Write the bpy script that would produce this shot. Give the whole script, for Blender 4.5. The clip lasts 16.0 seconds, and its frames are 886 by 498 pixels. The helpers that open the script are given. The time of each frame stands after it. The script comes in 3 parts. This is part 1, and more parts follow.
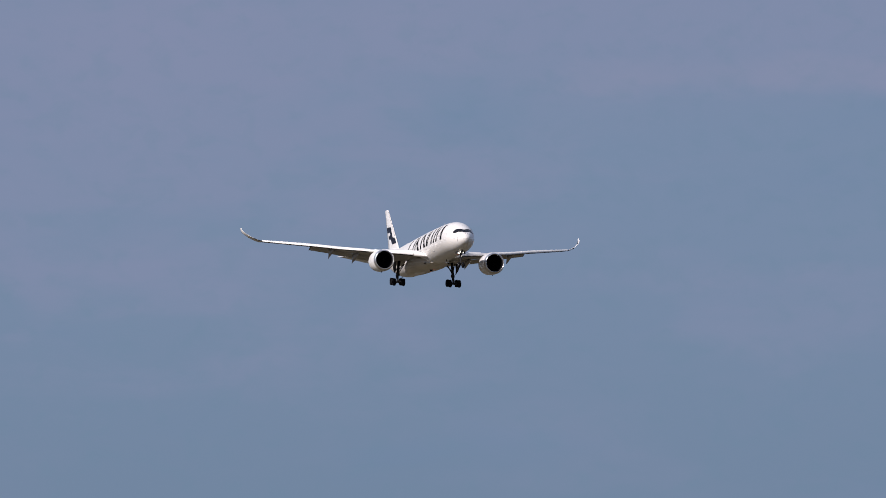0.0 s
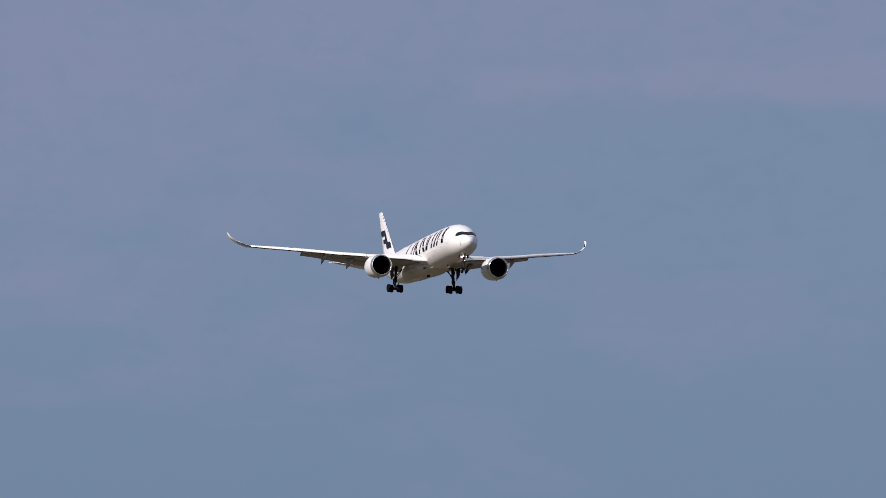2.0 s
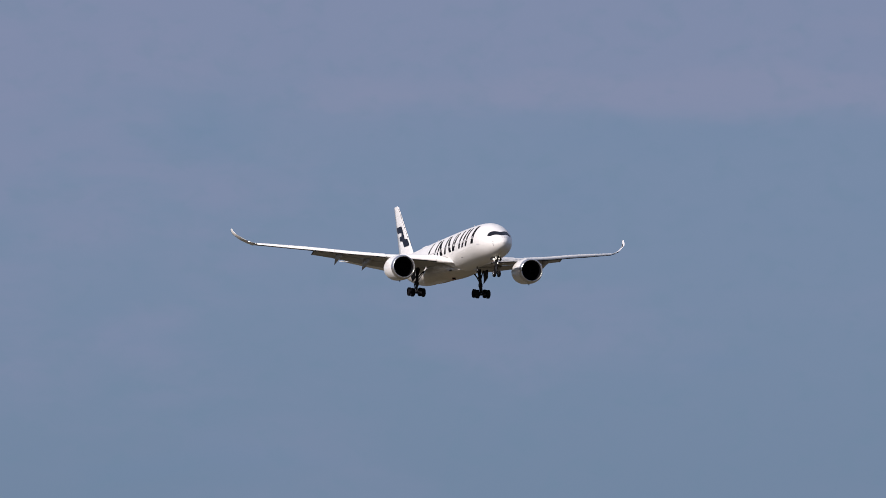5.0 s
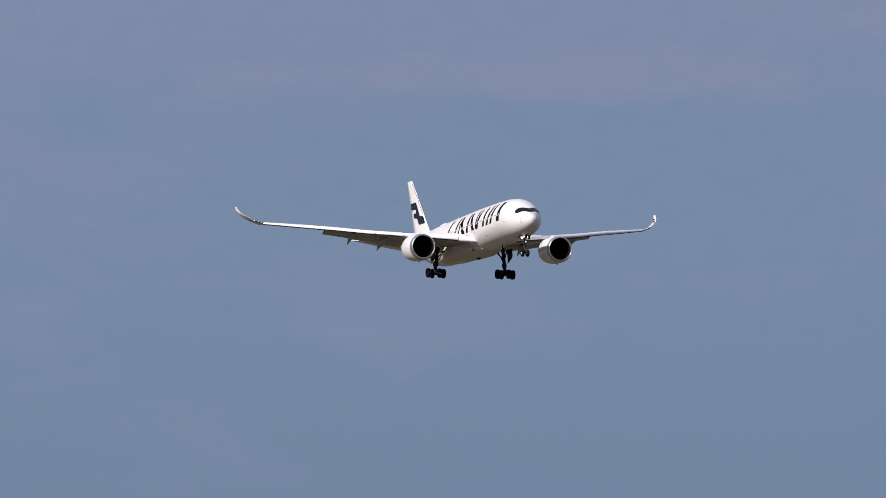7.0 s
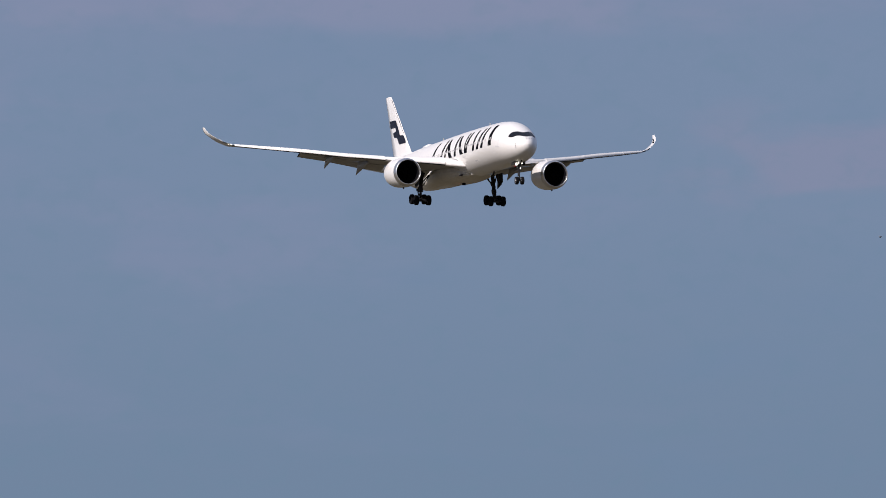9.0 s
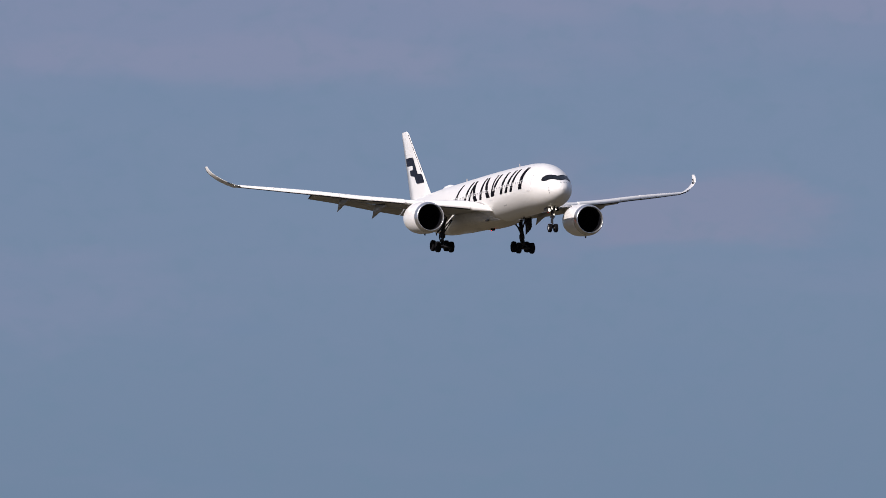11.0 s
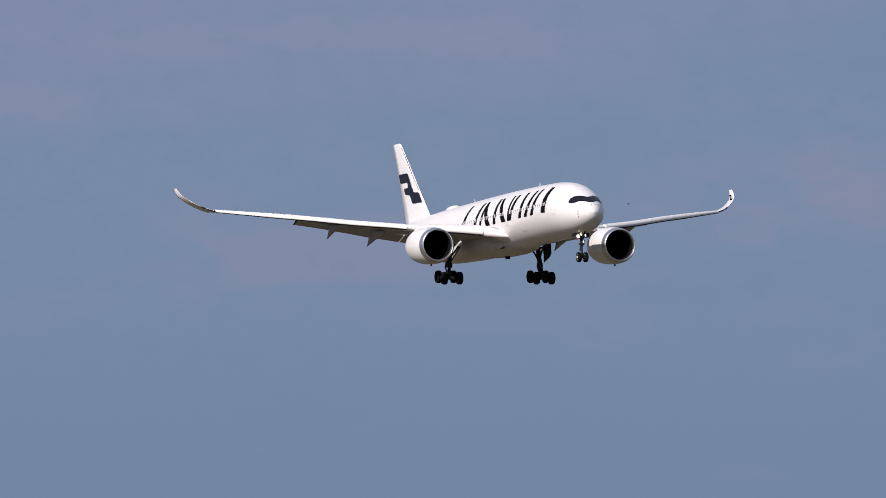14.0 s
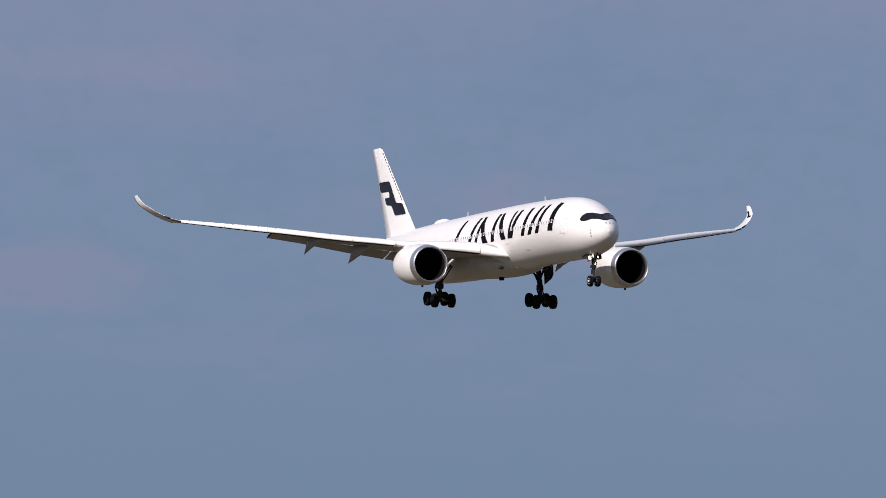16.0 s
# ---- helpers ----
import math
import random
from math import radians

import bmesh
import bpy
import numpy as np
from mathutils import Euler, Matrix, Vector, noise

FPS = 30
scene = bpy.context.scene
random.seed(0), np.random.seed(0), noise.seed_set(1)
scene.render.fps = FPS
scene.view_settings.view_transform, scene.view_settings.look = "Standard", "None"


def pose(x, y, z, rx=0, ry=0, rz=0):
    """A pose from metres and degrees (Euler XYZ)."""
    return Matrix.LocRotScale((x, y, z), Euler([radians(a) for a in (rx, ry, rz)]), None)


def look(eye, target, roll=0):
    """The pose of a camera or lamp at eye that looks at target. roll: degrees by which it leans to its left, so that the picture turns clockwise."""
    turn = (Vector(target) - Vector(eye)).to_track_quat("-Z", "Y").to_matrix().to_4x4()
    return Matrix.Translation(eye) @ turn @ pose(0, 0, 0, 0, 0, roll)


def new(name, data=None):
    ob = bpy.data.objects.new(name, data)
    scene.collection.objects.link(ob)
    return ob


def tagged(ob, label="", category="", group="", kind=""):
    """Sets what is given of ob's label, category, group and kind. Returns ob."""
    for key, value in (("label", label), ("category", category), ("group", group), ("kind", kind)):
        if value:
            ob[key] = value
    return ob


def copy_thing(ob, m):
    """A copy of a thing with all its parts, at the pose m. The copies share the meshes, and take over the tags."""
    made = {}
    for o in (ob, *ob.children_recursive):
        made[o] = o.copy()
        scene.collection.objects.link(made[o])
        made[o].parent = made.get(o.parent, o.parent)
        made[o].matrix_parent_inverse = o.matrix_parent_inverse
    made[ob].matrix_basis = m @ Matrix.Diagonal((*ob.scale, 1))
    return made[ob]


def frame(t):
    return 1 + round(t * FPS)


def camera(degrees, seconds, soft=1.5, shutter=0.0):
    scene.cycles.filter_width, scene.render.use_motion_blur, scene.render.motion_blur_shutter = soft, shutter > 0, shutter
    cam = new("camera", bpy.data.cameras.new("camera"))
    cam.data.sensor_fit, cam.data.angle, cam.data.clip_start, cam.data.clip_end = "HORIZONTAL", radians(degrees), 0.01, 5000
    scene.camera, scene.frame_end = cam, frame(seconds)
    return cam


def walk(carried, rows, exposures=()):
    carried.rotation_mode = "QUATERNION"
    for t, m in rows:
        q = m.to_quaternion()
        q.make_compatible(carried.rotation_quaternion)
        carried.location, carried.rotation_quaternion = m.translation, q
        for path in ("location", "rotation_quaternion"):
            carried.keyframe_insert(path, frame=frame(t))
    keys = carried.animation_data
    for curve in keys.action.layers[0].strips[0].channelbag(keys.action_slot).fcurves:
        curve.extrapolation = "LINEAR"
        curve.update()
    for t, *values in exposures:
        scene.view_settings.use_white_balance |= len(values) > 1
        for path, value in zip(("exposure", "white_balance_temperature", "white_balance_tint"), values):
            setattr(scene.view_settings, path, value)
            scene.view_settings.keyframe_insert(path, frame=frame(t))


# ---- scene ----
from mathutils.geometry import tessellate_polygon

LENS_DEGREES = 3.9014
CAMERA_ROWS = [  # seconds, heading to the right of +y, upward tilt, lean, in degrees
    (0.0, 7.355, 4.178, -0.139),
    (0.5, 7.529, 4.219, -0.022),
    (1.0, 7.650, 4.226, -0.052),
    (1.5, 7.728, 4.214, -0.144),
    (2.0, 7.813, 4.215, -0.339),
    (2.5, 7.920, 4.264, -0.451),
    (3.0, 8.078, 4.313, -0.282),
    (3.5, 8.229, 4.345, 0.036),
    (4.0, 8.326, 4.351, 0.074),
    (4.5, 8.428, 4.325, 0.100),
    (5.0, 8.504, 4.252, 0.173),
    (5.2, 8.546, 4.210, 0.088),
    (7.3, 9.154, 4.199, 0.064),
    (7.5, 9.214, 4.227, 0.217),
    (8.0, 9.356, 4.150, 0.121),
    (8.5, 9.581, 3.933, -0.028),
    (9.0, 9.846, 3.881, 0.315),
    (9.2, 9.923, 3.953, 0.327),
    (11.3, 10.757, 4.103, 0.395),
    (11.5, 10.838, 4.088, 0.248),
    (12.0, 11.152, 4.101, -0.036),
    (12.5, 11.425, 4.168, -0.081),
    (13.0, 11.599, 4.246, -0.083),
    (13.5, 11.794, 4.319, -0.161),
    (14.0, 12.211, 4.296, -0.105),
    (14.5, 12.627, 4.342, -0.181),
    (15.0, 12.861, 4.416, -0.249),
    (15.5, 13.118, 4.448, 0.077),
    (16.0, 13.649, 4.436, 0.477),
]
EYE = (0.0, 0.0, 1.7)


def aim(heading, tilt, lean):
    """The camera's pose on its stand, from degrees."""
    a, b = radians(heading), radians(tilt)
    ahead = Vector((math.sin(a) * math.cos(b), math.cos(a) * math.cos(b), math.sin(b)))
    return look(EYE, Vector(EYE) + 100 * ahead, lean)


cam = camera(LENS_DEGREES, 16.0, soft=0.7)
walk(cam, [(t, aim(h, p, r)) for t, h, p, r in CAMERA_ROWS])

# ---- sky and sun ----
SUN_DIR = Vector((-0.68, -0.50, 0.545)).normalized()
SKY_STRENGTH = 0.05
HAZE = (3.30, 4.43, 6.80)
STREAK = (4.16, 4.74, 7.25)
PINK = (4.38, 4.68, 6.95)

world = bpy.data.worlds.new("sky")
scene.world = world
world.use_nodes = True
wn, wl = world.node_tree.nodes, world.node_tree.links
wn.clear()
sky = wn.new("ShaderNodeTexSky")
sky.sky_type, sky.sun_disc = "NISHITA", False
sky.sun_elevation = math.asin(SUN_DIR.z)
sky.sun_rotation = math.atan2(SUN_DIR.x, SUN_DIR.y)
sky.air_density, sky.dust_density, sky.ozone_density = 1.0, 0.2, 4.0
sky.altitude = 1500.0
wcoord = wn.new("ShaderNodeTexCoord")


def cloud_noise(scale, low, high, detail=4.0, shift=(0, 0, 0)):
    """Soft streaks across the sky, from 0 to 1."""
    mp = wn.new("ShaderNodeMapping")
    mp.inputs["Scale"].default_value = scale
    mp.inputs["Location"].default_value = shift
    wl.new(wcoord.outputs["Generated"], mp.inputs["Vector"])
    nz = wn.new("ShaderNodeTexNoise")
    nz.inputs["Scale"].default_value = 1.0
    nz.inputs["Detail"].default_value = detail
    nz.inputs["Roughness"].default_value = 0.5
    nz.inputs["Distortion"].default_value = 0.3
    wl.new(mp.outputs["Vector"], nz.inputs["Vector"])
    rg = wn.new("ShaderNodeMapRange")
    rg.interpolation_type = "SMOOTHSTEP"
    rg.inputs["From Min"].default_value, rg.inputs["From Max"].default_value = low, high
    wl.new(nz.outputs["Fac"], rg.inputs["Value"])
    return rg.outputs["Result"]


def blend(a, color, factor, strength):
    """Lays a cloud colour over the sky by a factor."""
    am = wn.new("ShaderNodeMath")
    am.operation = "MULTIPLY"
    am.inputs[1].default_value = strength
    wl.new(factor, am.inputs[0])
    mx = wn.new("ShaderNodeMix")
    mx.data_type = "RGBA"
    mx.inputs["B"].default_value = (*color, 1)
    wl.new(am.outputs[0], mx.inputs["Factor"])
    wl.new(a, mx.inputs["A"])
    return mx.outputs["Result"]


def number(op, a, b=0.0):
    """One arithmetic step on sockets or plain numbers."""
    nd = wn.new("ShaderNodeMath")
    nd.operation = op
    for socket, v in zip(nd.inputs, (a, b)):
        if isinstance(v, (int, float)):
            socket.default_value = v
        else:
            wl.new(v, socket)
    return nd.outputs[0]


def ramp(value, low, high):
    rg = wn.new("ShaderNodeMapRange")
    rg.interpolation_type = "SMOOTHSTEP"
    rg.inputs["From Min"].default_value, rg.inputs["From Max"].default_value = low, high
    wl.new(value, rg.inputs["Value"])
    return rg.outputs["Result"]


# a thin blue-grey haze over all, a lilac bank of high cloud, then pinkish wisps
hazy = wn.new("ShaderNodeMix")
hazy.data_type = "RGBA"
hazy.inputs["Factor"].default_value = 0.9
hazy.inputs["B"].default_value = (*HAZE, 1)
wl.new(sky.outputs["Color"], hazy.inputs["A"])
way = wn.new("ShaderNodeSeparateXYZ")
wl.new(wcoord.outputs["Generated"], way.inputs["Vector"])
bearing = number("MULTIPLY", number("ARCTAN2", way.outputs["X"], way.outputs["Y"]), 57.2958)
rise = number("MULTIPLY", number("ARCSINE", way.outputs["Z"]), 57.2958)
billow = cloud_noise((34, 34, 110), 0.2, 0.8, 5.0, (5, 2, 1))
ragged = cloud_noise((90, 90, 260), 0.2, 0.8, 5.0, (8, 3, 2))

tone = blend(hazy.outputs["Result"], (2.72, 4.0, 5.95), ramp(rise, 4.7, 2.5), 0.7)
tone = blend(tone, (2.85, 4.3, 6.7), cloud_noise((60, 60, 160), 0.5, 0.8, 6.0, (1, 9, 4)), 0.4)
# the bank's foot rises slowly towards the right
slope = number("MULTIPLY", number("MINIMUM", number("MAXIMUM", number("SUBTRACT", bearing, 8.5), -6.0), 8.0), 0.075)
above = number("SUBTRACT", number("SUBTRACT", rise, 4.90), slope)
above = number("ADD", above, number("MULTIPLY", number("SUBTRACT", billow, 0.5), 0.45))
tone = blend(tone, STREAK, ramp(above, -0.24, 0.26), 0.62)


def wisp(under, across, up, wide, tall, strength, color=STREAK):
    """A ragged wisp of cloud about a bearing and a height angle, in degrees."""
    u = number("DIVIDE", number("SUBTRACT", bearing, across), wide)
    v = number("DIVIDE", number("SUBTRACT", rise, up), tall)
    far = number("SQRT", number("ADD", number("MULTIPLY", u, u), number("MULTIPLY", v, v)))
    body = number("ADD", number("SUBTRACT", 1.0, far), number("MULTIPLY", number("SUBTRACT", ragged, 0.5), 1.1))
    return blend(under, color, ramp(body, -0.1, 0.85), strength)


tone = wisp(tone, 5.6, 4.55, 2.6, 0.95, 0.55)
tone = wisp(tone, 9.2, 3.82, 0.95, 0.24, 0.36)
tone = wisp(tone, 11.65, 4.26, 0.85, 0.24, 0.62, PINK)
tone = wisp(tone, 14.05, 4.52, 0.9, 0.25, 0.80, PINK)
tone = wisp(tone, 9.5, 4.95, 2.2, 0.12, 0.55, (4.35, 4.85, 7.25))
tone = wisp(tone, 12.0, 5.22, 2.0, 0.13, 0.60, (4.35, 4.85, 7.25))
tone = blend(tone, STREAK, cloud_noise((38, 38, 150), 0.53, 0.76, 5.0, (3, 1, 7)), 0.22)
tone = blend(tone, (2.7, 4.35, 6.2), cloud_noise((420, 420, 620), 0.45, 0.75, 3.0, (2, 4, 6)), 0.22)
back = wn.new("ShaderNodeBackground")
back.inputs["Strength"].default_value = SKY_STRENGTH
wl.new(tone, back.inputs["Color"])
wout = wn.new("ShaderNodeOutputWorld")
wl.new(back.outputs["Background"], wout.inputs["Surface"])

sun = new("sun", bpy.data.lights.new("sun", "SUN"))
sun.data.energy, sun.data.angle, sun.data.color = 4.4, radians(0.53), (1.0, 0.90, 0.865)
sun.matrix_world = look(SUN_DIR * 200, (0, 0, 0))
scene.view_settings.exposure = 0.15


# ---- materials ----
def surface(name, color, rough=0.5, metal=0.0, vary=0.06, scale=1.5, fine=14.0, bump=0.0, coat=0.0, stretch=(1, 1, 1), spec=0.5):
    """A painted or raw surface, uneven at two scales, in object space."""
    m = bpy.data.materials.new(name)
    m.use_nodes = True
    n, l = m.node_tree.nodes, m.node_tree.links
    b = n["Principled BSDF"]
    b.inputs["Metallic"].default_value = metal
    b.inputs["Coat Weight"].default_value = coat
    b.inputs["Specular IOR Level"].default_value = spec
    co = n.new("ShaderNodeTexCoord")
    mp = n.new("ShaderNodeMapping")
    mp.inputs["Scale"].default_value = stretch
    l.new(co.outputs["Object"], mp.inputs["Vector"])
    big, small = n.new("ShaderNodeTexNoise"), n.new("ShaderNodeTexNoise")
    for tex, sc in ((big, scale), (small, fine)):
        tex.inputs["Scale"].default_value = sc
        tex.inputs["Detail"].default_value = 3.0
        l.new(mp.outputs["Vector"], tex.inputs["Vector"])
    both = n.new("ShaderNodeMath")
    both.operation = "ADD"
    l.new(big.outputs["Fac"], both.inputs[0])
    l.new(small.outputs["Fac"], both.inputs[1])
    r = n.new("ShaderNodeMapRange")
    r.inputs["From Min"].default_value, r.inputs["From Max"].default_value = 0.6, 1.4
    r.inputs["To Min"].default_value, r.inputs["To Max"].default_value = 1 - vary, 1 + vary
    l.new(both.outputs[0], r.inputs["Value"])
    mul = n.new("ShaderNodeMix")
    mul.data_type, mul.blend_type = "RGBA", "MULTIPLY"
    mul.inputs["Factor"].default_value = 1.0
    mul.inputs["A"].default_value = (*color, 1)
    l.new(r.outputs["Result"], mul.inputs["B"])
    l.new(mul.outputs["Result"], b.inputs["Base Color"])
    rr = n.new("ShaderNodeMapRange")
    rr.inputs["To Min"].default_value, rr.inputs["To Max"].default_value = rough * 0.8, min(1, rough * 1.2)
    l.new(small.outputs["Fac"], rr.inputs["Value"])
    l.new(rr.outputs["Result"], b.inputs["Roughness"])
    if bump:
        bp = n.new("ShaderNodeBump")
        bp.inputs["Strength"].default_value, bp.inputs["Distance"].default_value = bump, 0.02
        l.new(small.outputs["Fac"], bp.inputs["Height"])
        l.new(bp.outputs["Normal"], b.inputs["Normal"])
    return m


def glow(name, color, strength):
    m = surface(name, color, 0.3)
    b = m.node_tree.nodes["Principled BSDF"]
    b.inputs["Emission Color"].default_value = (*color, 1)
    b.inputs["Emission Strength"].default_value = strength
    return m


WHITE = surface("white_gloss_paint", (0.80, 0.79, 0.77), 0.35, coat=0.3, vary=0.04, scale=0.25, fine=3.0, stretch=(1, 0.35, 1))
GREY = surface("grey_wing_paint", (0.38, 0.375, 0.365), 0.5, vary=0.07, scale=0.5, fine=5.0)
PALE_GREY = surface("pale_grey_fairing_paint", (0.34, 0.34, 0.345), 0.5, vary=0.07, scale=0.6, fine=6.0)
BELLY = surface("off_white_belly_paint", (0.62, 0.59, 0.53), 0.45, vary=0.18, scale=0.45, fine=4.0, stretch=(1, 0.3, 1))
INK = surface("blackish_navy_marking_paint", (0.0045, 0.0045, 0.007), 0.75, vary=0.25, scale=1.2, fine=9.0, spec=0.04)
BLUE = surface("dark_navy_paint", (0.007, 0.008, 0.017), 0.5, vary=0.15, spec=0.3)
BLACK = surface("black_window_mask", (0.006, 0.006, 0.008), 0.4, vary=0.1, spec=0.2)
GLASS = surface("dark_cockpit_glass", (0.008, 0.009, 0.012), 0.10, vary=0.05, spec=0.4)
CABIN = surface("pale_cabin_window_frame", (0.74, 0.73, 0.72), 0.35, vary=0.05)
PANE = surface("dim_cabin_window_glass", (0.24, 0.245, 0.26), 0.15, vary=0.2)
SEAM = surface("grey_seam_sealant", (0.34, 0.34, 0.35), 0.6)
STRIP = surface("dark_grey_edge_strip", (0.09, 0.09, 0.10), 0.5)
FAINT = surface("pale_door_seam", (0.68, 0.68, 0.68), 0.6)
LIP = surface("polished_inlet_metal", (0.70, 0.70, 0.71), 0.32, metal=0.92, vary=0.08)
# shade inside the inlets is put into these near-blacks; the liner is light grey
DUCT = surface("near_black_shade", (0.008, 0.008, 0.010), 0.95, spec=0.0)
BLADE = surface("shade_black_fan_blade", (0.0035, 0.0035, 0.004), 0.95, spec=0.0)
HOT = surface("burnt_exhaust_metal", (0.16, 0.13, 0.11), 0.45, metal=0.9, vary=0.2)
RUBBER = surface("black_tyre_rubber", (0.009, 0.009, 0.0105), 0.95, vary=0.2, fine=30, bump=0.15, spec=0.05)
GEAR = surface("dark_grey_gear_metal", (0.022, 0.022, 0.025), 0.75, metal=0.0, vary=0.15, fine=20, spec=0.25)
RIM = surface("pale_wheel_rim", (0.74, 0.74, 0.75), 0.4)
LAMP = glow("lit_landing_lamp", (1.0, 0.93, 0.82), 1.25)
RED = surface("red_disc", (0.45, 0.02, 0.015), 0.2)
DARK_RED = surface("dark_red_dome", (0.09, 0.012, 0.012), 0.25)
RED_GLOW = glow("glowing_red_lens", (1.0, 0.012, 0.018), 42.0)
GRASS = surface("dry_airfield_grass", (0.068, 0.054, 0.026), 0.95, vary=0.45, scale=0.02, fine=0.9, bump=0.5)


# ---- building helpers ----
def at(s, y, z):
    """Airframe place: metres behind the nose, to port, above the axis."""
    return Vector((y, s - 25.0, z))


def part(name, bm, material, parent, label=""):
    bmesh.ops.recalc_face_normals(bm, faces=bm.faces)
    me = bpy.data.meshes.new(name)
    bm.to_mesh(me)
    bm.free()
    me.materials.append(material)
    ob = new(name, me)
    ob.parent = parent
    if label:
        ob["label"] = label
    return ob


def loft(bm, rings, closed=True, caps=True, smooth=True):
    """Skin over rings of points of equal count."""
    rows = [[bm.verts.new(p) for p in ring] for ring in rings]
    n = len(rows[0])
    for a, b in zip(rows, rows[1:]):
        for i in range(n if closed else n - 1):
            j = (i + 1) % n
            bm.faces.new((a[i], a[j], b[j], b[i])).smooth = smooth
    if caps and closed:
        for row in (rows[0], rows[-1]):
            bm.faces.new([bm.verts.new(v.co) for v in row])
    return bm


def box(bm, center, size, turn=None):
    m = Matrix.Translation(center) @ (turn.to_4x4() if turn else Matrix()) @ Matrix.Diagonal((*size, 1))
    bmesh.ops.create_cube(bm, size=1.0, matrix=m)
    return bm


def rod(bm, a, b, r0, r1=None, n=12):
    """A round bar from a to b."""
    a, b = Vector(a), Vector(b)
    r1 = r0 if r1 is None else r1
    q = (b - a).to_track_quat("Z", "Y")
    rings = []
    for p, r in ((a, r0), (b, r1)):
        rings.append([p + q @ Vector((r * math.cos(2 * math.pi * i / n), r * math.sin(2 * math.pi * i / n), 0)) for i in range(n)])
    return loft(bm, rings)


def lathe(bm, center, axis, profile, n=32, caps=False):
    """Turns a profile of (distance along axis, radius)."""
    q = Vector(axis).to_track_quat("Z", "Y")
    rings = [[Vector(center) + q @ Vector((r * math.cos(2 * math.pi * i / n), r * math.sin(2 * math.pi * i / n), d)) for i in range(n)] for d, r in profile]
    return loft(bm, rings, caps=caps)


def curve_at(table, s):
    """Smooth reading of a table of rows (s, values...)."""
    if s <= table[0][0]:
        return table[0][1:]
    for i in range(len(table) - 1):
        if s <= table[i + 1][0]:
            a, b = table[i], table[i + 1]
            p = table[max(i - 1, 0)]
            q = table[min(i + 2, len(table) - 1)]
            h = b[0] - a[0]
            u = (s - a[0]) / h
            out = []
            for k in range(1, len(a)):
                d = (b[k] - a[k]) / h
                ma = d if i == 0 else 0.5 * (d + (a[k] - p[k]) / (a[0] - p[0]))
                mb = d if i + 2 >= len(table) else 0.5 * (d + (q[k] - b[k]) / (q[0] - b[0]))
                out.append((2 * u**3 - 3 * u**2 + 1) * a[k] + (u**3 - 2 * u**2 + u) * h * ma + (3 * u**2 - 2 * u**3) * b[k] + (u**3 - u**2) * h * mb)
            return out
    return table[-1][1:]


def lerp_at(table, s):
    for a, b in zip(table, table[1:]):
        if s <= b[0]:
            u = max(0.0, (s - a[0]) / (b[0] - a[0]))
            return [p + (q - p) * u for p, q in zip(a[1:], b[1:])]
    return table[-1][1:]


# ---- ground, far below ----
def make_ground():
    bm = bmesh.new()
    bmesh.ops.create_circle(bm, cap_ends=True, segments=96, radius=14000)
    ob = part("ground", bm, GRASS, None)
    tagged(ob, "wide flat dry grass airfield below the sky", "ground", kind="structure")


make_ground()

# ---- airliner ----
airliner = tagged(new("airliner"), "white twin-engine airliner with dark markings, wheels down, gliding in", "airplane")

HULL = [  # behind the nose, half width, half height, height of the axis
    (0.2, 0.02, 0.02, -0.88), (0.32, 0.42, 0.40, -0.88), (0.65, 0.85, 0.80, -0.88), (1.25, 1.28, 1.17, -0.88), (2.0, 1.68, 1.55, -0.82),
    (3.0, 2.06, 1.98, -0.65), (4.0, 2.38, 2.34, -0.48), (5.0, 2.62, 2.61, -0.33), (6.5, 2.85, 2.88, -0.16), (8.5, 2.96, 3.03, -0.02), (11.0, 2.98, 3.09, 0.06),
    (44.0, 2.98, 3.11, 0.09), (47.0, 2.93, 2.98, 0.17), (50.0, 2.76, 2.70, 0.38), (54.0, 2.32, 2.14, 0.86), (58.0, 1.70, 1.52, 1.32),
    (62.0, 1.02, 0.92, 1.74), (65.0, 0.52, 0.50, 2.0), (66.8, 0.22, 0.24, 2.1)]
SIDES = 56


def hull_point(s, angle, out=0.0):
    """On the fuselage: angle from the starboard side upwards."""
    w, h, c = curve_at(HULL, s)
    return at(s, -(w + out) * math.cos(angle), c + (h + out) * math.sin(angle))


def hull_angle(s, z):
    w, h, c = curve_at(HULL, s)
    return math.asin(max(-1, min(1, (z - c) / h)))


def make_fuselage():
    bm = bmesh.new()
    stops = [0.2, 0.23, 0.32, 0.45, 0.65, 0.9, 1.25, 1.6, 2.0, 2.5, 3.0, 3.5, 4.0, 4.8, 5.5, 6.5, 7.5, 10.0] + [12 + 2 * i for i in range(17)] + [45.5 + 1.5 * i for i in range(14)] + [66.3, 66.8]
    loft(bm, [[hull_point(s, 2 * math.pi * i / SIDES) for i in range(SIDES)] for s in stops])
    return part("fuselage", bm, WHITE, airliner, "white painted fuselage")


fuselage = make_fuselage()


